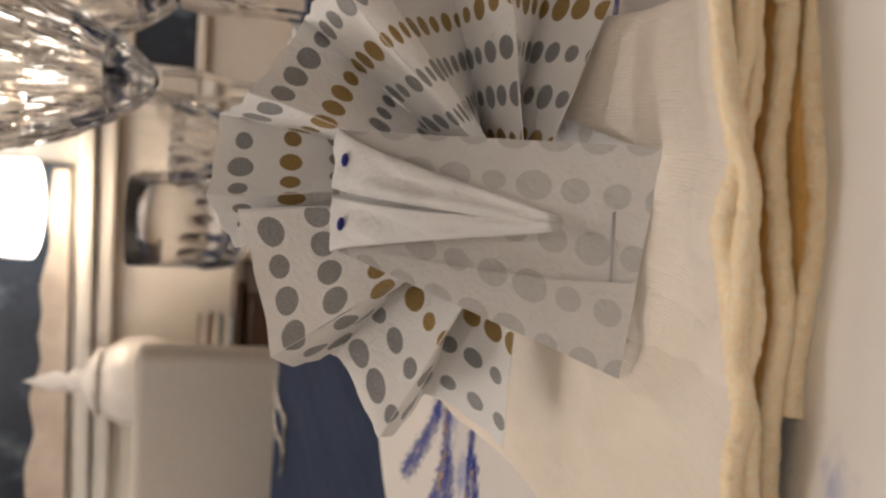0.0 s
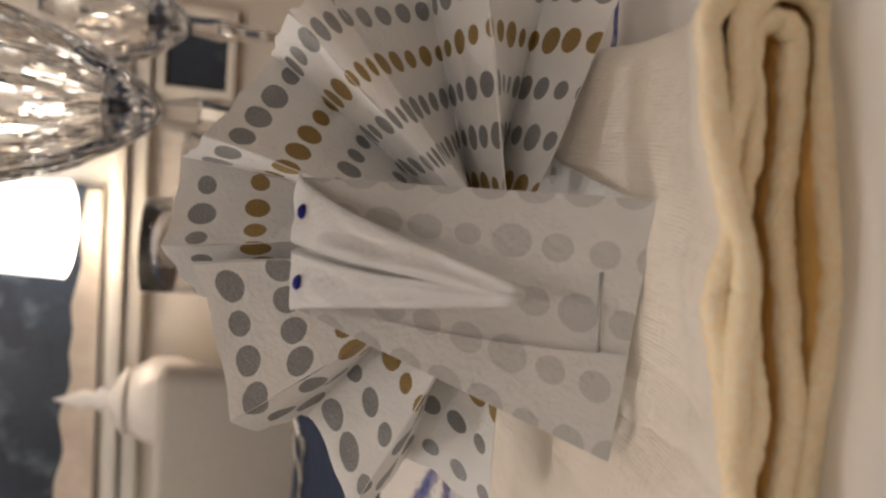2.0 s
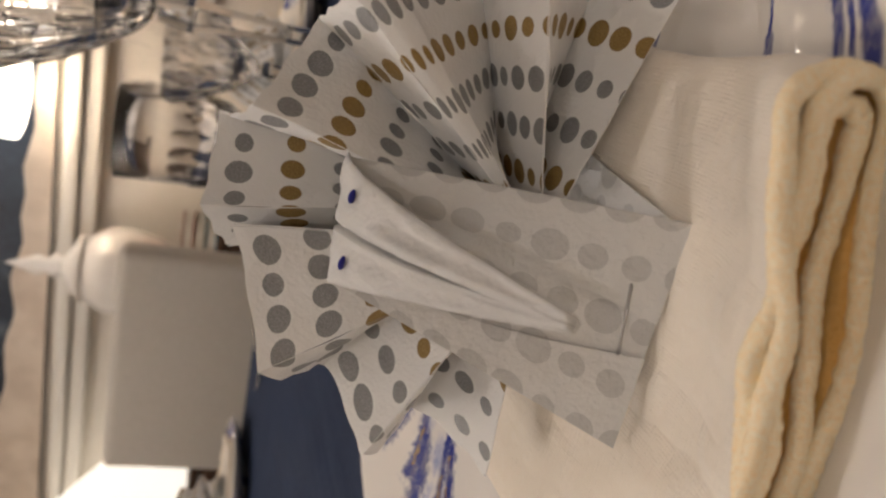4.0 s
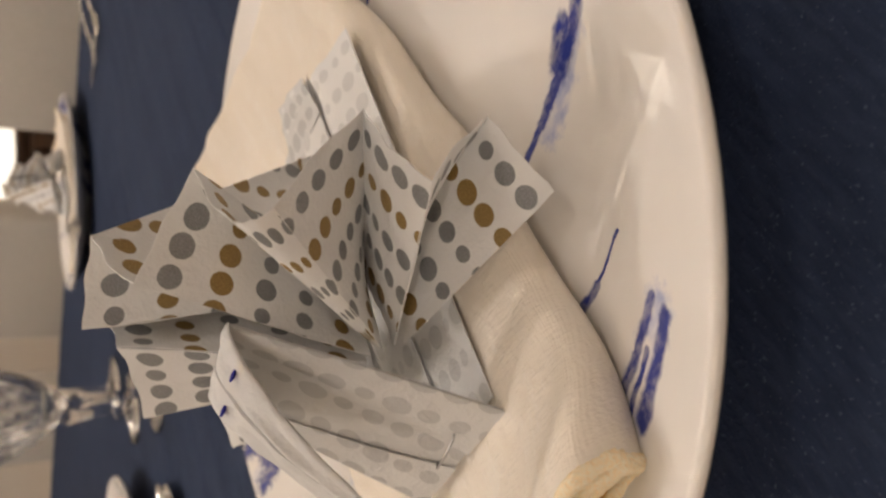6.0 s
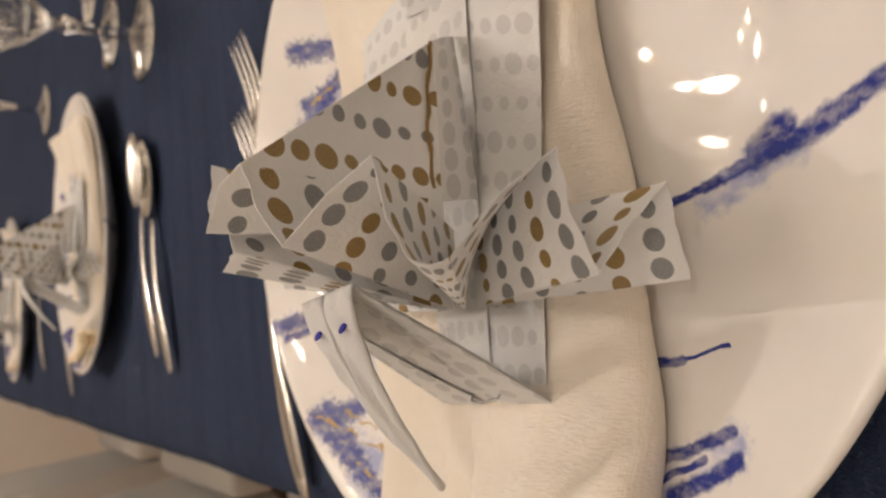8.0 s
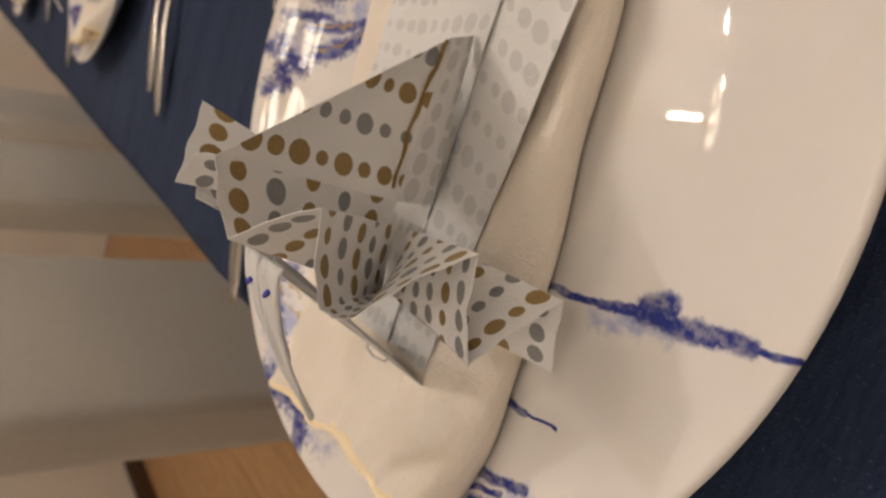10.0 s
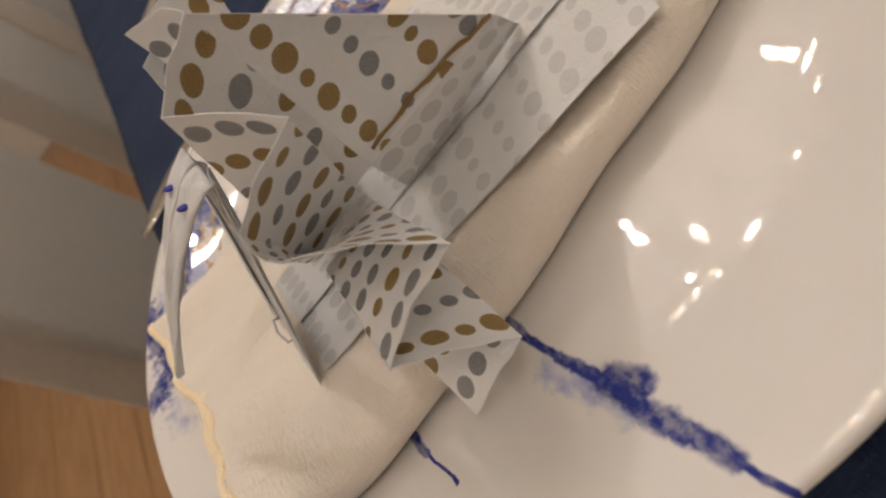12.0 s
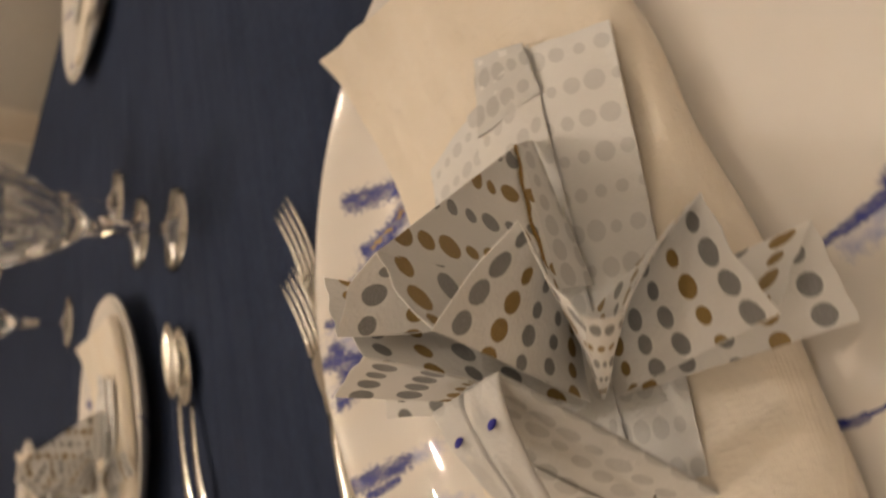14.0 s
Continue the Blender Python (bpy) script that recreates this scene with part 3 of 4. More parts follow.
# ---- paper bird ----
def build_bird(at):
    t = thing("paper_bird", "folded paper napkin bird with grey and gold dots", "paper bird", at, group="paper birds")
    cx, cz = 0.0245, 0.036
    # fold lines of the fan: angle round the hub, reach, depth behind the plate's middle
    folds = [(-20, 0.0612, -0.0535), (-12, 0.0612, -0.0326), (9, 0.0583, -0.0516), (14, 0.0550, -0.0250), (39, 0.0580, -0.0462), (46.5, 0.0592, -0.0456),
             (52.5, 0.0568, -0.0245), (74, 0.0594, -0.0397), (80, 0.0637, -0.0215), (96, 0.0650, -0.0335), (111, 0.0614, -0.0138), (99, 0.0585, -0.0375),
             (131, 0.0645, -0.0385), (145, 0.0560, -0.0270), (160, 0.0650, -0.0426), (172, 0.0560, -0.0300), (185, 0.0600, -0.0530)]

    def rimpoint(k):
        a, r, y = folds[k]
        return Vector((cx + r * math.cos(radians(a)), y, cz + r * math.sin(radians(a))))

    def hubpoint(k):
        a, r, y = folds[k]
        back = -0.055 if y < -0.034 else -0.034
        lift = 0.006
        if k == 8:
            return Vector((0.0285, -0.0265, 0.0420))
        return Vector((cx + lift * math.cos(radians(a)), back, cz + lift * math.sin(radians(a)) - 0.002))

    def soft_rim(k, i):
        """The rim between folds k and k + 1, half way between a straight edge and a smooth curve."""
        last = len(folds) - 1
        p0, p1, p2, p3 = (rimpoint(max(0, min(last, k + d))) for d in (-1, 0, 1, 2))
        curve = 0.5 * (2 * p1 + (p2 - p0) * i + (2 * p0 - 5 * p1 + 4 * p2 - p3) * i * i + (3 * p1 - p0 - 3 * p2 + p3) * i ** 3)
        return mixv(mixv(p1, p2, i), curve, 0.8 if k > 11 else 0.0)

    run = 0.0
    for k in range(len(folds) - 1):
        a, b, c, d = rimpoint(k), rimpoint(k + 1), hubpoint(k + 1), hubpoint(k)
        wide = (b - a).length
        q = quad(a, b, c, d)
        nrm = (b - a).cross(d - a).normalized()
        bulge = 0.0014 * (1 if b.y > a.y else -1) * (2.6 if k == 8 else 1.0)

        def where(i, j, q=q, nrm=nrm, bulge=bulge, k=k):
            p = mixv(soft_rim(k, i), mixv(q(0, 1), q(1, 1), i), j)
            wave = bulge * math.sin(math.pi * i) * (1 - j) + 0.0006 * noise.noise(p * 90 + Vector((k, 0, 0)))
            if j < 0.01:
                p = p + Vector((0.0003 * math.sin(i * 17 + k), 0, 0.0003 * math.cos(i * 13)))
            return p + nrm * wave

        start = run
        low = k > 10
        width = 0.80 * wide if low else max(wide, 0.02)
        sheet("pleat", where, lambda i, j, s=start, w=width, v=0.0225 if low else -0.0005: (s + w * i, v + 0.060 * j), 10, 10, [M_FRONT, M_BACK], t)
        run += width

    # flat base under the bird and its two tail panels, split by a slit
    def base(x0, y0, x1, y1, x2, y2, x3, y3, z0, z1):
        q = quad((x0, y0, z0), (x1, y1, z0), (x2, y2, z1), (x3, y3, z1))
        return lambda i, j: q(i, j) + Vector((0, 0, 0.0012 * noise.noise(Vector((i * 3 + x0 * 50, j * 4, 1.0))) + 0.0016 * j * (1 - i) * i))

    sheet("tail_panel", base(0.0150, -0.0770, 0.0380, -0.0770, 0.0566, 0.0419, 0.0255, 0.0550, 0.0203, 0.0240), lambda i, j: (0.028 * i, 0.135 * j + 0.003), 6, 20, [M_TAIL, M_TAIL], t)
    sheet("tail_panel", base(-0.005, -0.0780, 0.0165, -0.0770, 0.0275, 0.0555, -0.0060, 0.0500, 0.0212, 0.0250), lambda i, j: (0.034 * i, 0.135 * j), 6, 20, [M_TAIL, M_TAIL], t)
    sheet("tail_panel", base(-0.040, -0.004, 0.002, -0.010, 0.0030, 0.0520, -0.0330, 0.0440, 0.0222, 0.0242), lambda i, j: (0.04 * i + 0.1, 0.07 * j), 6, 10, [M_TAIL, M_TAIL], t)
    sheet("tail_corner", base(-0.003, 0.040, 0.0275, 0.038, 0.0270, 0.0560, 0.0057, 0.0653, 0.0254, 0.0266), lambda i, j: (0.03 * i, 0.026 * j + 0.0105), 4, 6, [M_INNER, M_FRONT], t)

    # big triangular flap behind the fan, with a drawn gold line
    top, apex, foot = rimpoint(8), Vector((0.0205, 0.0225, 0.0335)), Vector((0.0285, -0.0265, 0.0420))
    flap = quad(top, apex, apex + (foot - apex) * 0.02, foot)
    out = (apex - top).cross(foot - top).normalized()
    along = (foot - top).normalized()
    across = (apex - top) - along * (apex - top).dot(along)
    zoom = 0.047 / across.length
    across.normalize()

    def flap_uv(p):
        return ((p - top).dot(along) * zoom + 0.003, (p - top).dot(across) * zoom)

    sheet("flap", lambda i, j: flap(i, j) + out * 0.0025 * math.sin(math.pi * i) * math.sin(math.pi * j), lambda i, j: flap_uv(flap(i, j)), 10, 10, [M_FLAP, M_FLAP], t)
    rear = Vector((-0.010, -0.018, 0.040))
    flap2 = quad(top, apex, apex + (rear - apex) * 0.02, rear)
    sheet("flap", lambda i, j: flap2(i, j), lambda i, j: (0.05 * j * (1 - 0.9 * i), 0.047 * i), 6, 6, [M_FLAP, M_FLAP], t)
    low = apex + Vector((-0.0015, 0.003, -0.0085))
    under = quad(foot, apex, low, foot + Vector((0.001, 0.001, -0.012)))
    sheet("flap", lambda i, j: under(i, j) + Vector((0.0012 * math.sin(math.pi * j), 0, 0)), lambda i, j: (0.05 * i, 0.02 * j), 6, 4, [M_INNER, M_INNER], t)
    line = [mixv(foot + Vector((-0.0008, 0.0035, 0.0010)), apex + Vector((0, -0.001, 0.0004)), k / 16) + Vector((0.0006, 0.0005 * math.sin(k * 2.2), 0.0010 + 0.0004 * math.sin(k * 1.3) + 0.0016 * math.sin(math.pi * k / 16))) for k in range(17)]
    part("gold_line", tube(line, [0.00055 + 0.00012 * math.sin(k * 1.7) for k in range(17)], 6), M_GOLDLINE, t, "gold pen line")

    # body: a tapering front panel pinched down the middle, with a staple
    bl, br, hr, hl = (-0.0062, -0.0826, 0.0219), (0.0390, -0.0812, 0.0192), (0.0352, -0.0475, 0.0745), (0.0106, -0.0516, 0.0743)
    bq = quad(bl, br, hr, hl)

    def body(i, j):
        p = bq(i, j)
        x = i - (0.56 - 0.08 * j)
        dent = -0.0022 * math.exp(-((abs(x) / 0.20) ** 2)) * (0.30 + 0.7 * min(1, j * 1.6))
        return p + Vector((0, -0.84, 0.5)) * (dent + 0.0005 * noise.noise(p * 45))

    sheet("body", body, lambda i, j: (0.02 + 0.062 * j, 0.0055 + 0.045 * i), 30, 16, [M_INNER, M_INNER], t)
    # two flaps folded over the panel from its sides, leaving a recessed strip down the middle
    for lo, hi in ((lambda j: 0.0, lambda j: 0.42 - 0.34 * j), (lambda j: 0.57 + 0.24 * j, lambda j: 1.0)):
        def lap(i, j, lo=lo, hi=hi):
            f = lo(j) + (hi(j) - lo(j)) * i
            p = bq(f, j)
            return p + Vector((0, -0.84, 0.5)) * (0.0005 + 0.0004 * math.sin(math.pi * i) * (1 - j) + 0.0005 * noise.noise(p * 45))
        sheet("body_fold", lap, lambda i, j, lo=lo, hi=hi: (0.02 + 0.062 * j, 0.0055 + 0.045 * (lo(j) + (hi(j) - lo(j)) * i)), 8, 16, [M_INNER, M_INNER], t)
    st = [bq(0.70, 0.105), bq(0.405, 0.080)]
    st = [p + Vector((0, -0.0017, 0.0010)) for p in st]
    st = [st[0] + Vector((0, 0.0016, -0.001)), st[0], mixv(st[0], st[1], 0.5) + Vector((0, -0.0008, 0.0005)), st[1], st[1] + Vector((0, 0.0016, -0.001))]
    part("staple", tube(st, 0.00034, 8), M_STAPLE, t, "small steel wire staple")

    # head: folded over at the top and hanging forward to a point, two rolled halves with a groove
    def headmid(s):
        a, b, c = Vector((0.0229, -0.0490, 0.0750)), Vector((0.0232, -0.0650, 0.0745)), Vector((0.0258, -0.0993, 0.0478))
        return a * (1 - s) ** 2 + b * 2 * s * (1 - s) + c * s * s

    side = Vector((1, 0.10, 0.0)).normalized()
    bm = bmesh.new()
    rings = []
    ns = 36
    for k in range(ns + 1):
        s = k / ns
        m = headmid(s)
        d = (headmid(min(1, s + 0.02)) - headmid(max(0, s - 0.02))).normalized()
        up = side.cross(d).normalized()
        if up.y > 0:
            up = -up
        w = 0.0126 * (1 - s) ** 0.85 + 0.0012 * min(1, 0.6 + s)
        h = 0.0014 * (1 - 0.3 * s) * min(1, 0.5 + 4 * s)
        ring = []
        for i in range(81):
            v = -1 + 2 * i / 80
            off = abs(v + 0.04 + 0.12 * s * s)
            groove = min(1.0, off / 0.07) if s < 0.66 else min(1.0, off / 0.07 + (s - 0.66) * 5)
            ridge = math.exp(-(((v - 0.35 + 0.3 * s) / 0.16) ** 2)) * math.exp(-(((s - 0.55) / 0.2) ** 2))
            bulge = h * ((1 - abs(v) ** 8) ** 0.5 * groove - 3.0 * (1 - groove)) + 0.0007 * noise.noise(Vector((v * 2.2, s * 6, 4))) - 0.0011 * max(0.0, 0.22 - abs(noise.noise(Vector((v * 1.5 + 3, s * 4, 7))))) + 0.0009 * ridge
            ring.append(bm.verts.new(m + side * (v * w) + up * (bulge + 0.0002 * noise.noise(m * 200 + Vector((v, 0, 0))))))
        for i in range(79, 0, -1):
            v = -1 + 2 * i / 80
            ring.append(bm.verts.new(m + side * (v * w * 0.97) - up * 0.0012 * (1 - abs(v))))
        rings.append(ring)
    for a, b in zip(rings, rings[1:]):
        for i in range(len(a)):
            bm.faces.new((a[i], a[(i + 1) % len(a)], b[(i + 1) % len(a)], b[i]))
    bm.faces.new(rings[0])
    bm.faces.new(rings[-1])
    lay = bm.loops.layers.uv.new("sheet")
    for f in bm.faces:
        for l in f.loops:
            l[lay].uv = (l.vert.co.x, l.vert.co.z * 0.7 - l.vert.co.y * 0.7)
    head = part("head", bm, M_HEAD, t, "white paper head bent forward")
    for v in (0.54, -0.50):
        s = 0.225
        m = headmid(s)
        e = m + side * (v * 0.0122) + Vector((0, -0.0008, 0.0013))
        bm = bmesh.new()
        bmesh.ops.create_icosphere(bm, subdivisions=2, radius=1.0)
        for p in bm.verts:
            p.co = e + Vector((p.co.x * 0.0014, p.co.y * 0.0014, p.co.z * 0.0006 - p.co.y * 0.0008))
        part("eye", bm, M_INK, t, "blue pen dot eye")
    return t


bird = build_bird((0, 0, TABLE))


# ---- cutlery ----
def flat_bar(path, widths, thick):
    """A rounded bar of varying width along points (y, z) with half widths."""
    bm = bmesh.new()
    rings = []
    for (y, z), w in zip(path, widths):
        ring = [bm.verts.new((w * math.cos(a), y, z + thick * math.sin(a))) for a in (2 * math.pi * i / 12 for i in range(12))]
        rings.append(ring)
    for a, b in zip(rings, rings[1:]):
        for i in range(12):
            bm.faces.new((a[i], a[(i + 1) % 12], b[(i + 1) % 12], b[i]))
    bm.faces.new(rings[0])
    bm.faces.new(rings[-1])
    return bm


HANDLE_W = [0.003, 0.0072, 0.0085, 0.0075, 0.0056, 0.0046, 0.0040, 0.0038, 0.0042]


def handle(length=0.125):
    ks = range(9)
    return flat_bar([(-length + length * k / 8, 0.004 + 0.004 * math.sin(math.pi * k / 8)) for k in ks], HANDLE_W, 0.0016)


def build_fork(at, rz):
    t = thing("table_fork", "polished steel table fork on navy cloth", "fork", at, rz, "forks")
    part("handle", handle(), M_SILVER, t)
    ys = [0.0, 0.012, 0.022, 0.032, 0.040]
    part("shoulder", flat_bar([(y, 0.004 - 0.10 * y + 1.2 * y * y) for y in ys], [0.0042, 0.0065, 0.0102, 0.0112, 0.0106], 0.0011), M_SILVER, t)
    for k in range(4):
        x = -0.0088 + 0.00587 * k
        pts = [(x, 0.037 + 0.045 * s, 0.0020 + 0.0075 * s * s) for s in (0, 0.25, 0.5, 0.75, 1.0)]
        part("tine", tube(pts, [0.0016, 0.0015, 0.0013, 0.0011, 0.0006], 8), M_SILVER, t)
    return t


def build_knife(at, rz, label="polished steel table knife with a broad blade"):
    t = thing("table_knife", label, "knife", at, rz, "knives")
    part("handle", handle(0.105), M_SILVER, t)
    ks = [k / 10 for k in range(11)]
    bm = bmesh.new()
    rings = []
    for k in ks:
        y = 0.112 * k
        right = 0.0080 + 0.0075 * math.sin(math.pi * min(1, k * 0.75)) if k < 0.98 else 0.004
        left = -0.0050 - 0.0042 * min(1.0, k / 0.3) ** 0.7 if k < 0.9 else -0.0092 + 0.010 * (k - 0.9) / 0.1
        z = 0.0042
        rings.append([bm.verts.new(c) for c in ((left, y, z + 0.0010), ((left + right * 3) / 4, y, z + 0.0010), (right, y, z), ((left + right) / 2, y, z - 0.0009), (left, y, z - 0.0010))])
    for a, b in zip(rings, rings[1:]):
        for i in range(5):
            bm.faces.new((a[i], a[(i + 1) % 5], b[(i + 1) % 5], b[i]))
    bm.faces.new(rings[0])
    bm.faces.new(rings[-1])
    part("blade", bm, M_BLADE, t, "", False)
    return t


def build_spoon(at, rz):
    t = thing("table_spoon", "polished steel spoon lying beside a knife", "spoon", at, rz, "spoons")
    part("handle", handle(), M_SILVER, t)
    bm = bmesh.new()
    bmesh.ops.create_uvsphere(bm, u_segments=28, v_segments=14, radius=1.0)
    for v in bm.verts:
        top = v.co.z > 0
        z = -0.0062 * math.sqrt(max(0, 1 - min(1, v.co.x ** 2 + v.co.y ** 2))) + (0.0007 if top else 0.0)
        v.co = Vector((v.co.x * 0.0195, 0.033 + v.co.y * 0.033, 0.0078 + z))
    part("bowl", bm, M_SILVER, t)
    return t


# ---- glassware ----
def cut(a, k, n=20, deep=0.11):
    return 1 + deep * (0.5 * abs(math.sin(a * n / 2 + k * 0.55)) + 0.5 * abs(math.sin(a * n / 2 - k * 0.55)))


def build_wine_glass(at, s, tall, label="cut crystal stemmed glass standing empty on the cloth"):
    """tall: the height at which the bowl begins; s scales the rest."""
    t = thing("wine_glass", label, "wine glass", at, group="crystal glasses")
    foot = [(0.0, 0.0), (0.036, 0.0), (0.0365, 0.0014), (0.034, 0.0026), (0.018, 0.0045), (0.007, 0.008), (0.0, 0.0085)]
    part("foot", lathe(foot, 48), M_GLASS, t)
    stem = [(0.0, 0.0), (0.006, 0.003), (0.0048, 0.15), (0.0044, 0.50), (0.0058, 0.72), (0.0085, 0.86), (0.0060, 0.995), (0.0, 1.0)]
    part("stem", lathe([(r * s, 0.0086 + z * (tall - 0.0089)) for r, z in stem], 6), M_GLASS, t, "", False)
    outer = [(0.0, 0.0), (0.006, 0.002), (0.013, 0.010), (0.0205, 0.022), (0.0280, 0.037), (0.0340, 0.053), (0.0385, 0.070), (0.0410, 0.087), (0.0420, 0.104)]
    inner = [(0.0404, 0.104), (0.0393, 0.087), (0.0367, 0.070), (0.0318, 0.053), (0.0255, 0.038), (0.0170, 0.025), (0.0, 0.016)]
    fine = []
    for p, q in zip(outer, outer[1:]):
        fine += [p, ((p[0] + q[0]) / 2, (p[1] + q[1]) / 2)]
    fine.append(outer[-1])
    n_out = len(fine)
    prof = [(r * s, tall + z * s) for r, z in fine + inner]
    part("bowl", lathe(prof, 132, lambda a, k: cut(a, k, 14, 0.10) if 2 < k < n_out - 4 else 1.0), M_GLASS, t, "bowl cut with diamond facets", False)
    return t


def build_tumbler(at):
    t = thing("crystal_goblet", "straight-sided crystal goblet with a cut lower half", "goblet", at, group="crystal glasses")
    part("foot", lathe([(0.0, 0.0), (0.034, 0.0), (0.034, 0.0025), (0.012, 0.006), (0.0, 0.0065)], 48), M_GLASS, t)
    part("stem", lathe([(0.0, 0.0066), (0.007, 0.009), (0.006, 0.035), (0.009, 0.066), (0.0, 0.0668)], 8), M_GLASS, t, "", False)
    outer = [(0.0, 0.067), (0.020, 0.069), (0.030, 0.075), (0.0350, 0.083), (0.0372, 0.091), (0.0382, 0.099), (0.0388, 0.107), (0.0392, 0.115), (0.0395, 0.140), (0.0400, 0.170)]
    inner = [(0.0384, 0.170), (0.0378, 0.140), (0.0370, 0.110), (0.0330, 0.086), (0.0, 0.079)]
    part("cup", lathe(outer + inner, 132, lambda a, k: cut(a, k, 16, 0.06) if 1 < k < 7 else 1.0), M_GLASS, t)
    return t


# ---- chairs ----
def build_chair(at, rz, label):
    """Upholstered dining chair, seat towards +y, back at -y."""
    t = thing("dining_chair", label, "chair", at, rz, "chairs round the table")
    part("seat", box(-0.22, 0.22, -0.20, 0.24, 0.38, 0.48, 0.025, 4), M_LINEN, t)
    bm = box(-0.205, 0.205, -0.27, -0.205, 0.36, 0.965, 0.018, 4)
    for v in bm.verts:
        v.co.y -= 0.07 * max(0.0, v.co.z - 0.45)
    part("backrest", bm, M_LINEN, t)
    for x in (-0.19, 0.19):
        for y in (-0.22, 0.21):
            part("leg", box(x - 0.02, x + 0.02, y - 0.02, y + 0.02, 0.0, 0.385, 0.003), M_DARKWOOD, t, "dark wooden leg", False)
    return t


chair = build_chair((-0.575, 0.72, 0), 180, "grey linen upholstered dining chair tucked under the table")
for x, y, rz in ((0.49, 0.74, 180), (-1.20, 0.72, 180), (-1.83, 0.72, 180), (-0.61, -0.13, 0), (-1.28, -0.13, 0), (-1.95, -0.13, 0)):
    copy_thing(chair, pose(x, y, 0, 0, 0, rz))

# ---- other places at the table ----
for x, y, rz in ((-0.622, 0.066, 4), (0.0, 0.690, 180), (-0.66, 0.690, 176), (-1.26, 0.05, -6)):
    for ob in (plate, napkin, bird):
        copy_thing(ob, pose(x, y, TABLE, 0, 0, rz))

fork = build_fork((-0.171, 0.028, TABLE + 0.001), 12)
copy_thing(fork, pose(-0.175, -0.014, TABLE + 0.001, 0, 0, 12))
copy_thing(fork, pose(-0.36, 0.70, TABLE + 0.001, 0, 0, 180))
copy_thing(fork, pose(-0.40, 0.70, TABLE + 0.001, 0, 0, 180))
knife = build_knife((0.1655, -0.010, TABLE + 0.001), 0)
spoon = build_spoon((-0.395, 0.045, TABLE + 0.001), 14)
copy_thing(spoon, pose(-0.425, 0.058, TABLE + 0.001, 0, 0, 12))
copy_thing(spoon, pose(-1.035, 0.050, TABLE + 0.001, 0, 0, 10))
copy_thing(fork, pose(-0.800, 0.020, TABLE + 0.001, 0, 0, 8))

glass = build_wine_glass((-0.415, 0.20, TABLE + 0.001), 0.88, 0.066)
for x, y in ((-0.53, 0.25), (-0.62, 0.33), (-0.95, 0.30)):
    copy_thing(glass, pose(x, y, TABLE + 0.001))
goblet = build_wine_glass((0.044, 0.190, TABLE + 0.001), 1.0, 0.128, "tall cut crystal goblet standing behind the plate")
copy_thing(goblet, pose(0.100, 0.315, TABLE + 0.001, 0, 0, 20))
copy_thing(glass, pose(0.004, 0.400, TABLE + 0.001, 0, 0, 50))
tumbler = build_tumbler((-0.072, 0.46, TABLE + 0.001))


# ---- along the wall ----
def build_cabinet():
    t = thing("low_cabinet", "dark wooden low cabinet standing against the wall", "cabinet", (-0.9, 1.74, 0))
    part("body", box(-1.1, 0.48, -0.19, 0.19, 0.08, 0.775, 0.004), M_DARKWOOD, t, "", False)
    part("top", box(-1.13, 0.51, -0.205, 0.195, 0.779, 0.80, 0.004), M_DARKWOOD, t, "", False)
    for x in (-0.88, -0.425, 0.03):
        d = part("door", box(x, x + 0.44, -0.212, -0.194, 0.10, 0.76, 0.003), M_DARKWOOD, t, "", False)
        part("knob", box(x + 0.40, x + 0.415, -0.232, -0.2125, 0.45, 0.465, 0.004), M_BRASS, d, "small brass knob")
    for x in (-0.86, 0.42):
        part("leg", box(x, x + 0.05, -0.17, -0.12, 0, 0.079), M_DARKWOOD, t, "", False)


build_cabinet()


def build_urn(at):
    t = thing("lidded_urn", "white ceramic lidded urn with a pointed finial", "urn", at)
    body = [(0.0, 0.0), (0.055, 0.0), (0.058, 0.01), (0.035, 0.03), (0.05, 0.07), (0.095, 0.13), (0.115, 0.20), (0.112, 0.26), (0.085, 0.31), (0.0, 0.312)]
    part("jar", lathe(body, 56, lambda a, k: 1 + 0.02 * math.sin(10 * a + k * 0.6) if 3 < k < 8 else 1), M_URN, t)
    lid = [(0.0, 0.3135), (0.088, 0.3135), (0.09, 0.325), (0.05, 0.35), (0.022, 0.365), (0.034, 0.385), (0.018, 0.40), (0.028, 0.425), (0.016, 0.455), (0.0, 0.50)]
    part("lid", lathe(lid, 40), M_URN, t)


build_urn((-0.715, 1.72, 0.8005))


def build_book(at, rz, mat):
    """A book lying flat, its spine at the left and its leaves at the front."""
    t = thing("book", "hardback book lying in a stack on the cabinet", "book", at, rz, "books")
    part("page_block", box(-0.045, 0.062, -0.085, 0.085, 0.003, 0.0245, 0.001), M_PAGE, t, "pale page edges", False)
    part("cover", box(-0.066, 0.066, -0.088, 0.088, 0.0, 0.0028), mat, t, "", False)
    part("cover", box(-0.066, 0.066, -0.088, 0.088, 0.0247, 0.0275), mat, t, "", False)
    part("spine", box(-0.066, -0.0455, -0.088, 0.088, 0.0029, 0.0246, 0.001), mat, t, "", False)


for k in range(3):
    build_book((-0.585 + 0.004 * k, 1.66, 0.8005 + 0.0277 * k), (20, 24, 17)[k], M_BOOKS[2 - k])


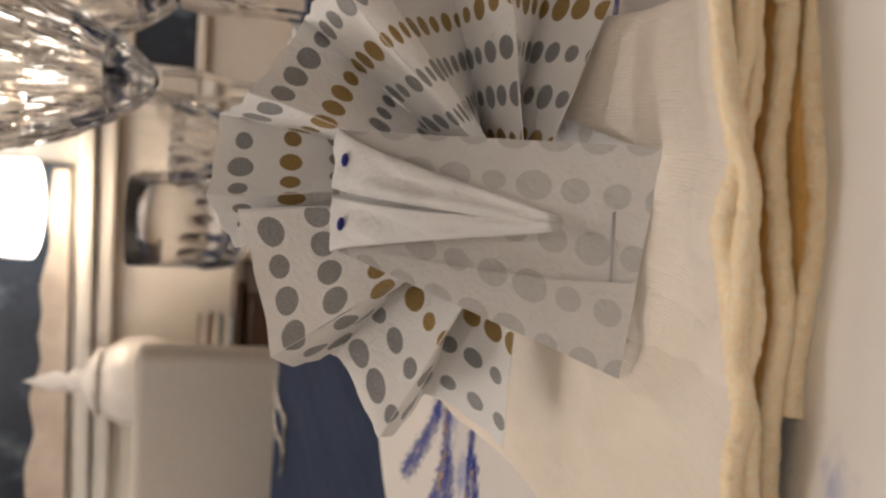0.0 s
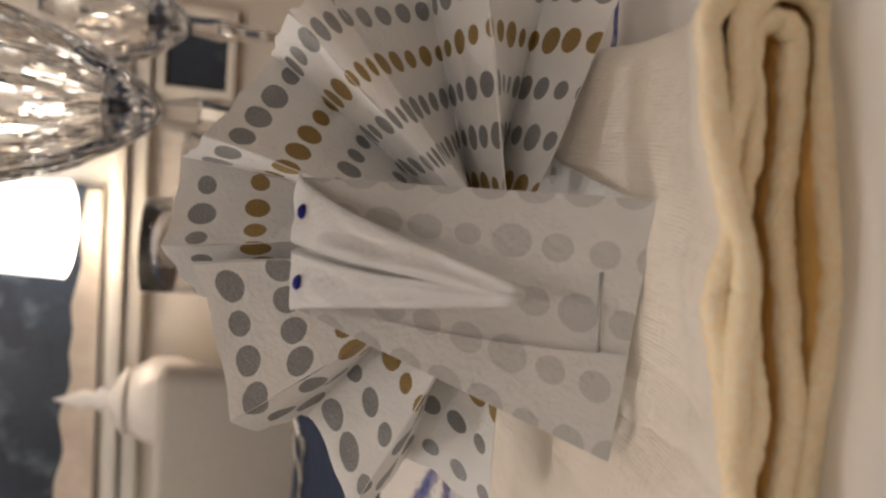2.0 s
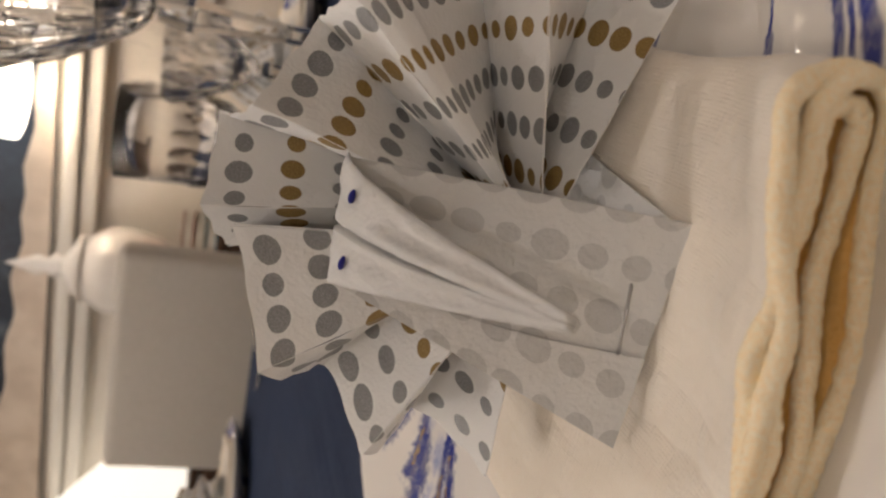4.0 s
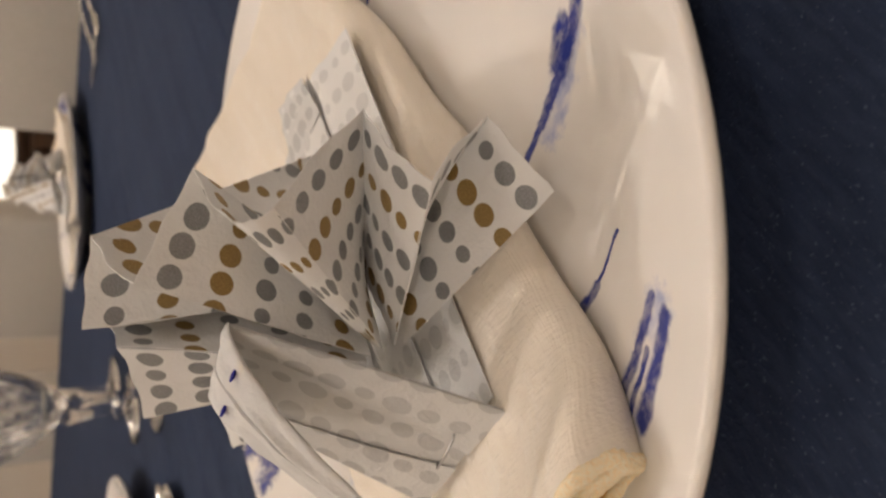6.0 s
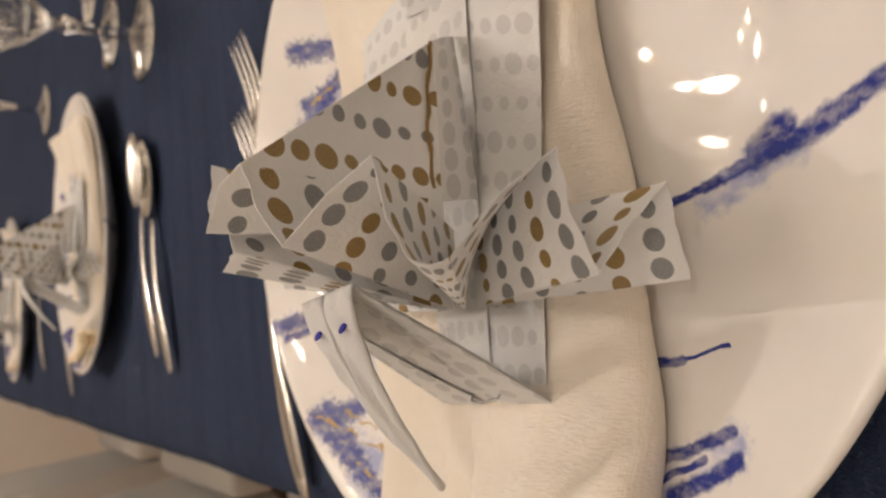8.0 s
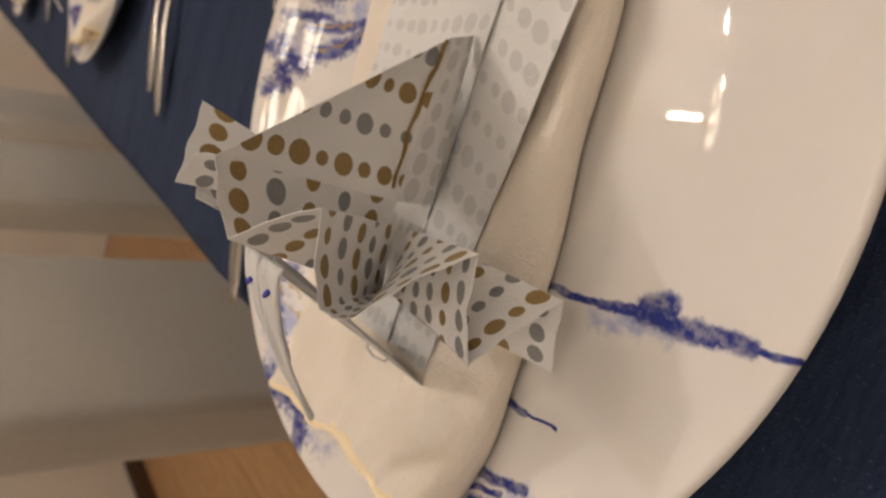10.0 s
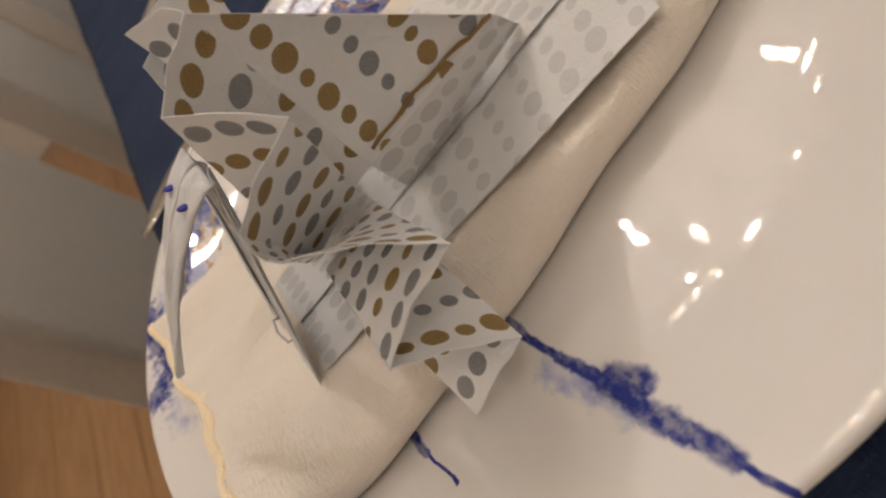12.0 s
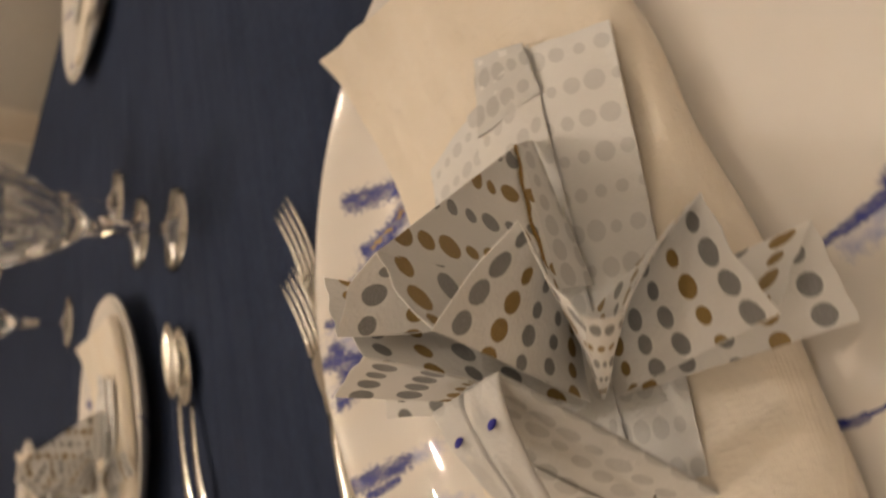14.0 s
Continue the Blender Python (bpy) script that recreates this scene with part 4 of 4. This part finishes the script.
def build_house():
    t = thing("lantern_house", "glowing white ornamental house with dark blue windows", "lantern", (-1.54, 1.68, 0.8005))
    bm = box(-0.17, 0.17, -0.10, 0.10, 0.0, 0.24, 0.004)
    part("wall", bm, M_HOUSE, t, "", False)
    bm = bmesh.new()
    ends = [[bm.verts.new((x, y, z)) for x, z in ((-0.18, 0.241), (0.18, 0.241), (0.0, 0.40))] for y in (-0.11, 0.11)]
    bm.faces.new(ends[0])
    bm.faces.new(ends[1])
    for k in range(3):
        bm.faces.new((ends[0][k], ends[0][(k + 1) % 3], ends[1][(k + 1) % 3], ends[1][k]))
    part("roof", bm, M_HOUSE, t, "", False)
    for x, z in ((-0.12, 0.06), (-0.12, 0.15), (-0.055, 0.045), (-0.055, 0.115), (-0.055, 0.19), (0.035, 0.06), (0.035, 0.15), (0.11, 0.10)):
        part("window", box(x - 0.014, x + 0.014, -0.1035, -0.1005, z, z + 0.045), M_INK, t, "dark blue window", False)


build_house()


def build_picture():
    t = thing("framed_picture", "large dark night landscape with a pale snowy slope", "picture", (-0.9, 1.945, 1.215))
    part("canvas", box(-0.75, 0.72, -0.02, -0.003, 0.02, 1.0), M_NIGHT, t, "", False)
    bm = bmesh.new()
    pts = []
    for k in range(41):
        x = -0.74 + 1.45 * k / 40
        pts.append((x, 0.06 + 0.05 * (1 - k / 40) * 2 + 0.02 * noise.noise(Vector((x * 9, 0, 0)))))
    lo = [bm.verts.new((x, -0.024, 0.021)) for x, z in pts]
    hi = [bm.verts.new((x, -0.024, z)) for x, z in pts]
    for k in range(40):
        bm.faces.new((lo[k], lo[k + 1], hi[k + 1], hi[k]))
    part("snow", bm, M_SNOW, t, "", False)


build_picture()


def build_small_frame(x0, x1, z0, z1, mat, label):
    """A deep white frame on the wall with a flat picture inside."""
    t = thing("framed_picture", label, "picture", (0, Y1 - 0.002, 0), group="small frames")
    w = 0.024
    for a, b, c, d in ((x0, x1, z0, z0 + w), (x0, x1, z1 - w, z1), (x0, x0 + w, z0 + w + 0.0005, z1 - w - 0.0005), (x1 - w, x1, z0 + w + 0.0005, z1 - w - 0.0005)):
        part("frame_bar", box(a, b, -0.03, 0.0, c, d, 0.004), M_TRIM, t, "", False)
    part("canvas", box(x0 + w, x1 - w, -0.012, 0.0, z0 + w, z1 - w), mat, t, "", False)


build_small_frame(0.090, 0.330, 0.905, 1.112, M_NIGHT, "small white frame with a dark picture on the wall")
build_small_frame(-0.015, 0.080, 0.865, 1.032, M_PAGE, "small white frame with a pale picture on the wall")


def build_lamp(at):
    t = thing("wall_lamp", "lit white drum shade lamp fixed to the wall", "lamp", at)
    part("plate", lathe([(0.0, 0.0), (0.05, 0.0), (0.05, 0.012), (0.0, 0.014)], 24), M_BRASS, t).matrix_basis = pose(0, 0.17, 0.30, 90, 0, 0)
    part("arm", tube([(0, 0.155, 0.30), (0, 0.08, 0.305), (0, 0.0, 0.32)], 0.006), M_BRASS, t)
    part("shade", lathe([(0.122, 0.10), (0.125, 0.10), (0.110, 0.34), (0.107, 0.34), (0.120, 0.10)], 48), M_SHADE, t, "glowing white fabric shade")


build_lamp((-0.28, 1.775, 1.19))
lamp("shade_bulb", "POINT", (-0.28, 1.775, 1.40), (0, 0, 0), 44.0, WARM, 0.04)


def build_lantern(x, y):
    t = thing("ceiling_lantern", "hanging ceiling lamp with six lit panes", "ceiling lamp", (x, y, 2.2), group="ceiling lamps")
    part("rod", tube([(0, 0, 0.06), (0, 0, 0.248)], 0.006), M_BRASS, t)
    part("frame", box(-0.10, 0.10, -0.09, 0.09, 0.05, 0.06, 0.002), M_BRASS, t, "", False)
    for dx in (-0.040, 0.040):
        for dy in (-0.055, 0.0, 0.055):
            part("pane", box(dx - 0.024, dx + 0.024, dy - 0.019, dy + 0.019, 0.036, 0.048, 0.003), M_PANE, t, "lit pane", False)


for lx, ly in [row[:2] for row in LAMP_XY] + PANE_XY:
    build_lantern(lx, ly)


def build_chandelier():
    x, y, z, r = RING
    t = thing("chandelier", "brass ring chandelier with small lit bulbs", "chandelier", (x, y, z))
    ring = [(r * math.cos(2 * math.pi * k / 48), r * math.sin(2 * math.pi * k / 48), -0.02) for k in range(49)]
    part("ring", tube(ring, 0.008), M_BRASS, t)
    part("rod", tube([(0, 0, 0.1), (0, 0, TOP - z - 0.002)], 0.008), M_BRASS, t)
    for k in range(3):
        q = 2 * math.pi * k / 3
        part("chain", tube([(r * math.cos(q), r * math.sin(q), -0.012), (0, 0, 0.11)], 0.003, 6), M_BRASS, t)
    for k in range(12):
        q = radians(20 + 30 * k)
        bm = bmesh.new()
        bmesh.ops.create_icosphere(bm, subdivisions=2, radius=0.010)
        for v in bm.verts:
            v.co = Vector((r * math.cos(q), r * math.sin(q), -0.045)) + Vector((v.co.x, v.co.y, v.co.z * 1.5))
        part("bulb", bm, M_BULB, t, "lit bulb")


build_chandelier()

# ---- floor boards ----
plank_mesh = {}


def plank(x, y, length):
    """One oak board; boards of one length share a mesh."""
    if length not in plank_mesh:
        bm = box(0, length, 0, 0.177, -0.011, 0.0, 0.0015, 1)
        mesh = bpy.data.meshes.new("plank")
        bm.to_mesh(mesh)
        bm.free()
        mesh.materials.append(M_FLOOR)
        plank_mesh[length] = mesh
    ob = new("plank", plank_mesh[length])
    ob.parent = floor
    ob.location = (x, y, 0)


for i in range(int((Y1 - Y0) / 0.181) + 1):
    y = Y0 + 0.005 + 0.181 * i
    x = X0 + 0.01
    for length in ((0.595, 1.915, 1.915, 1.345) if i % 2 else (1.915, 1.915, 1.940)):
        plank(x, y, length)
        x += length + 0.004
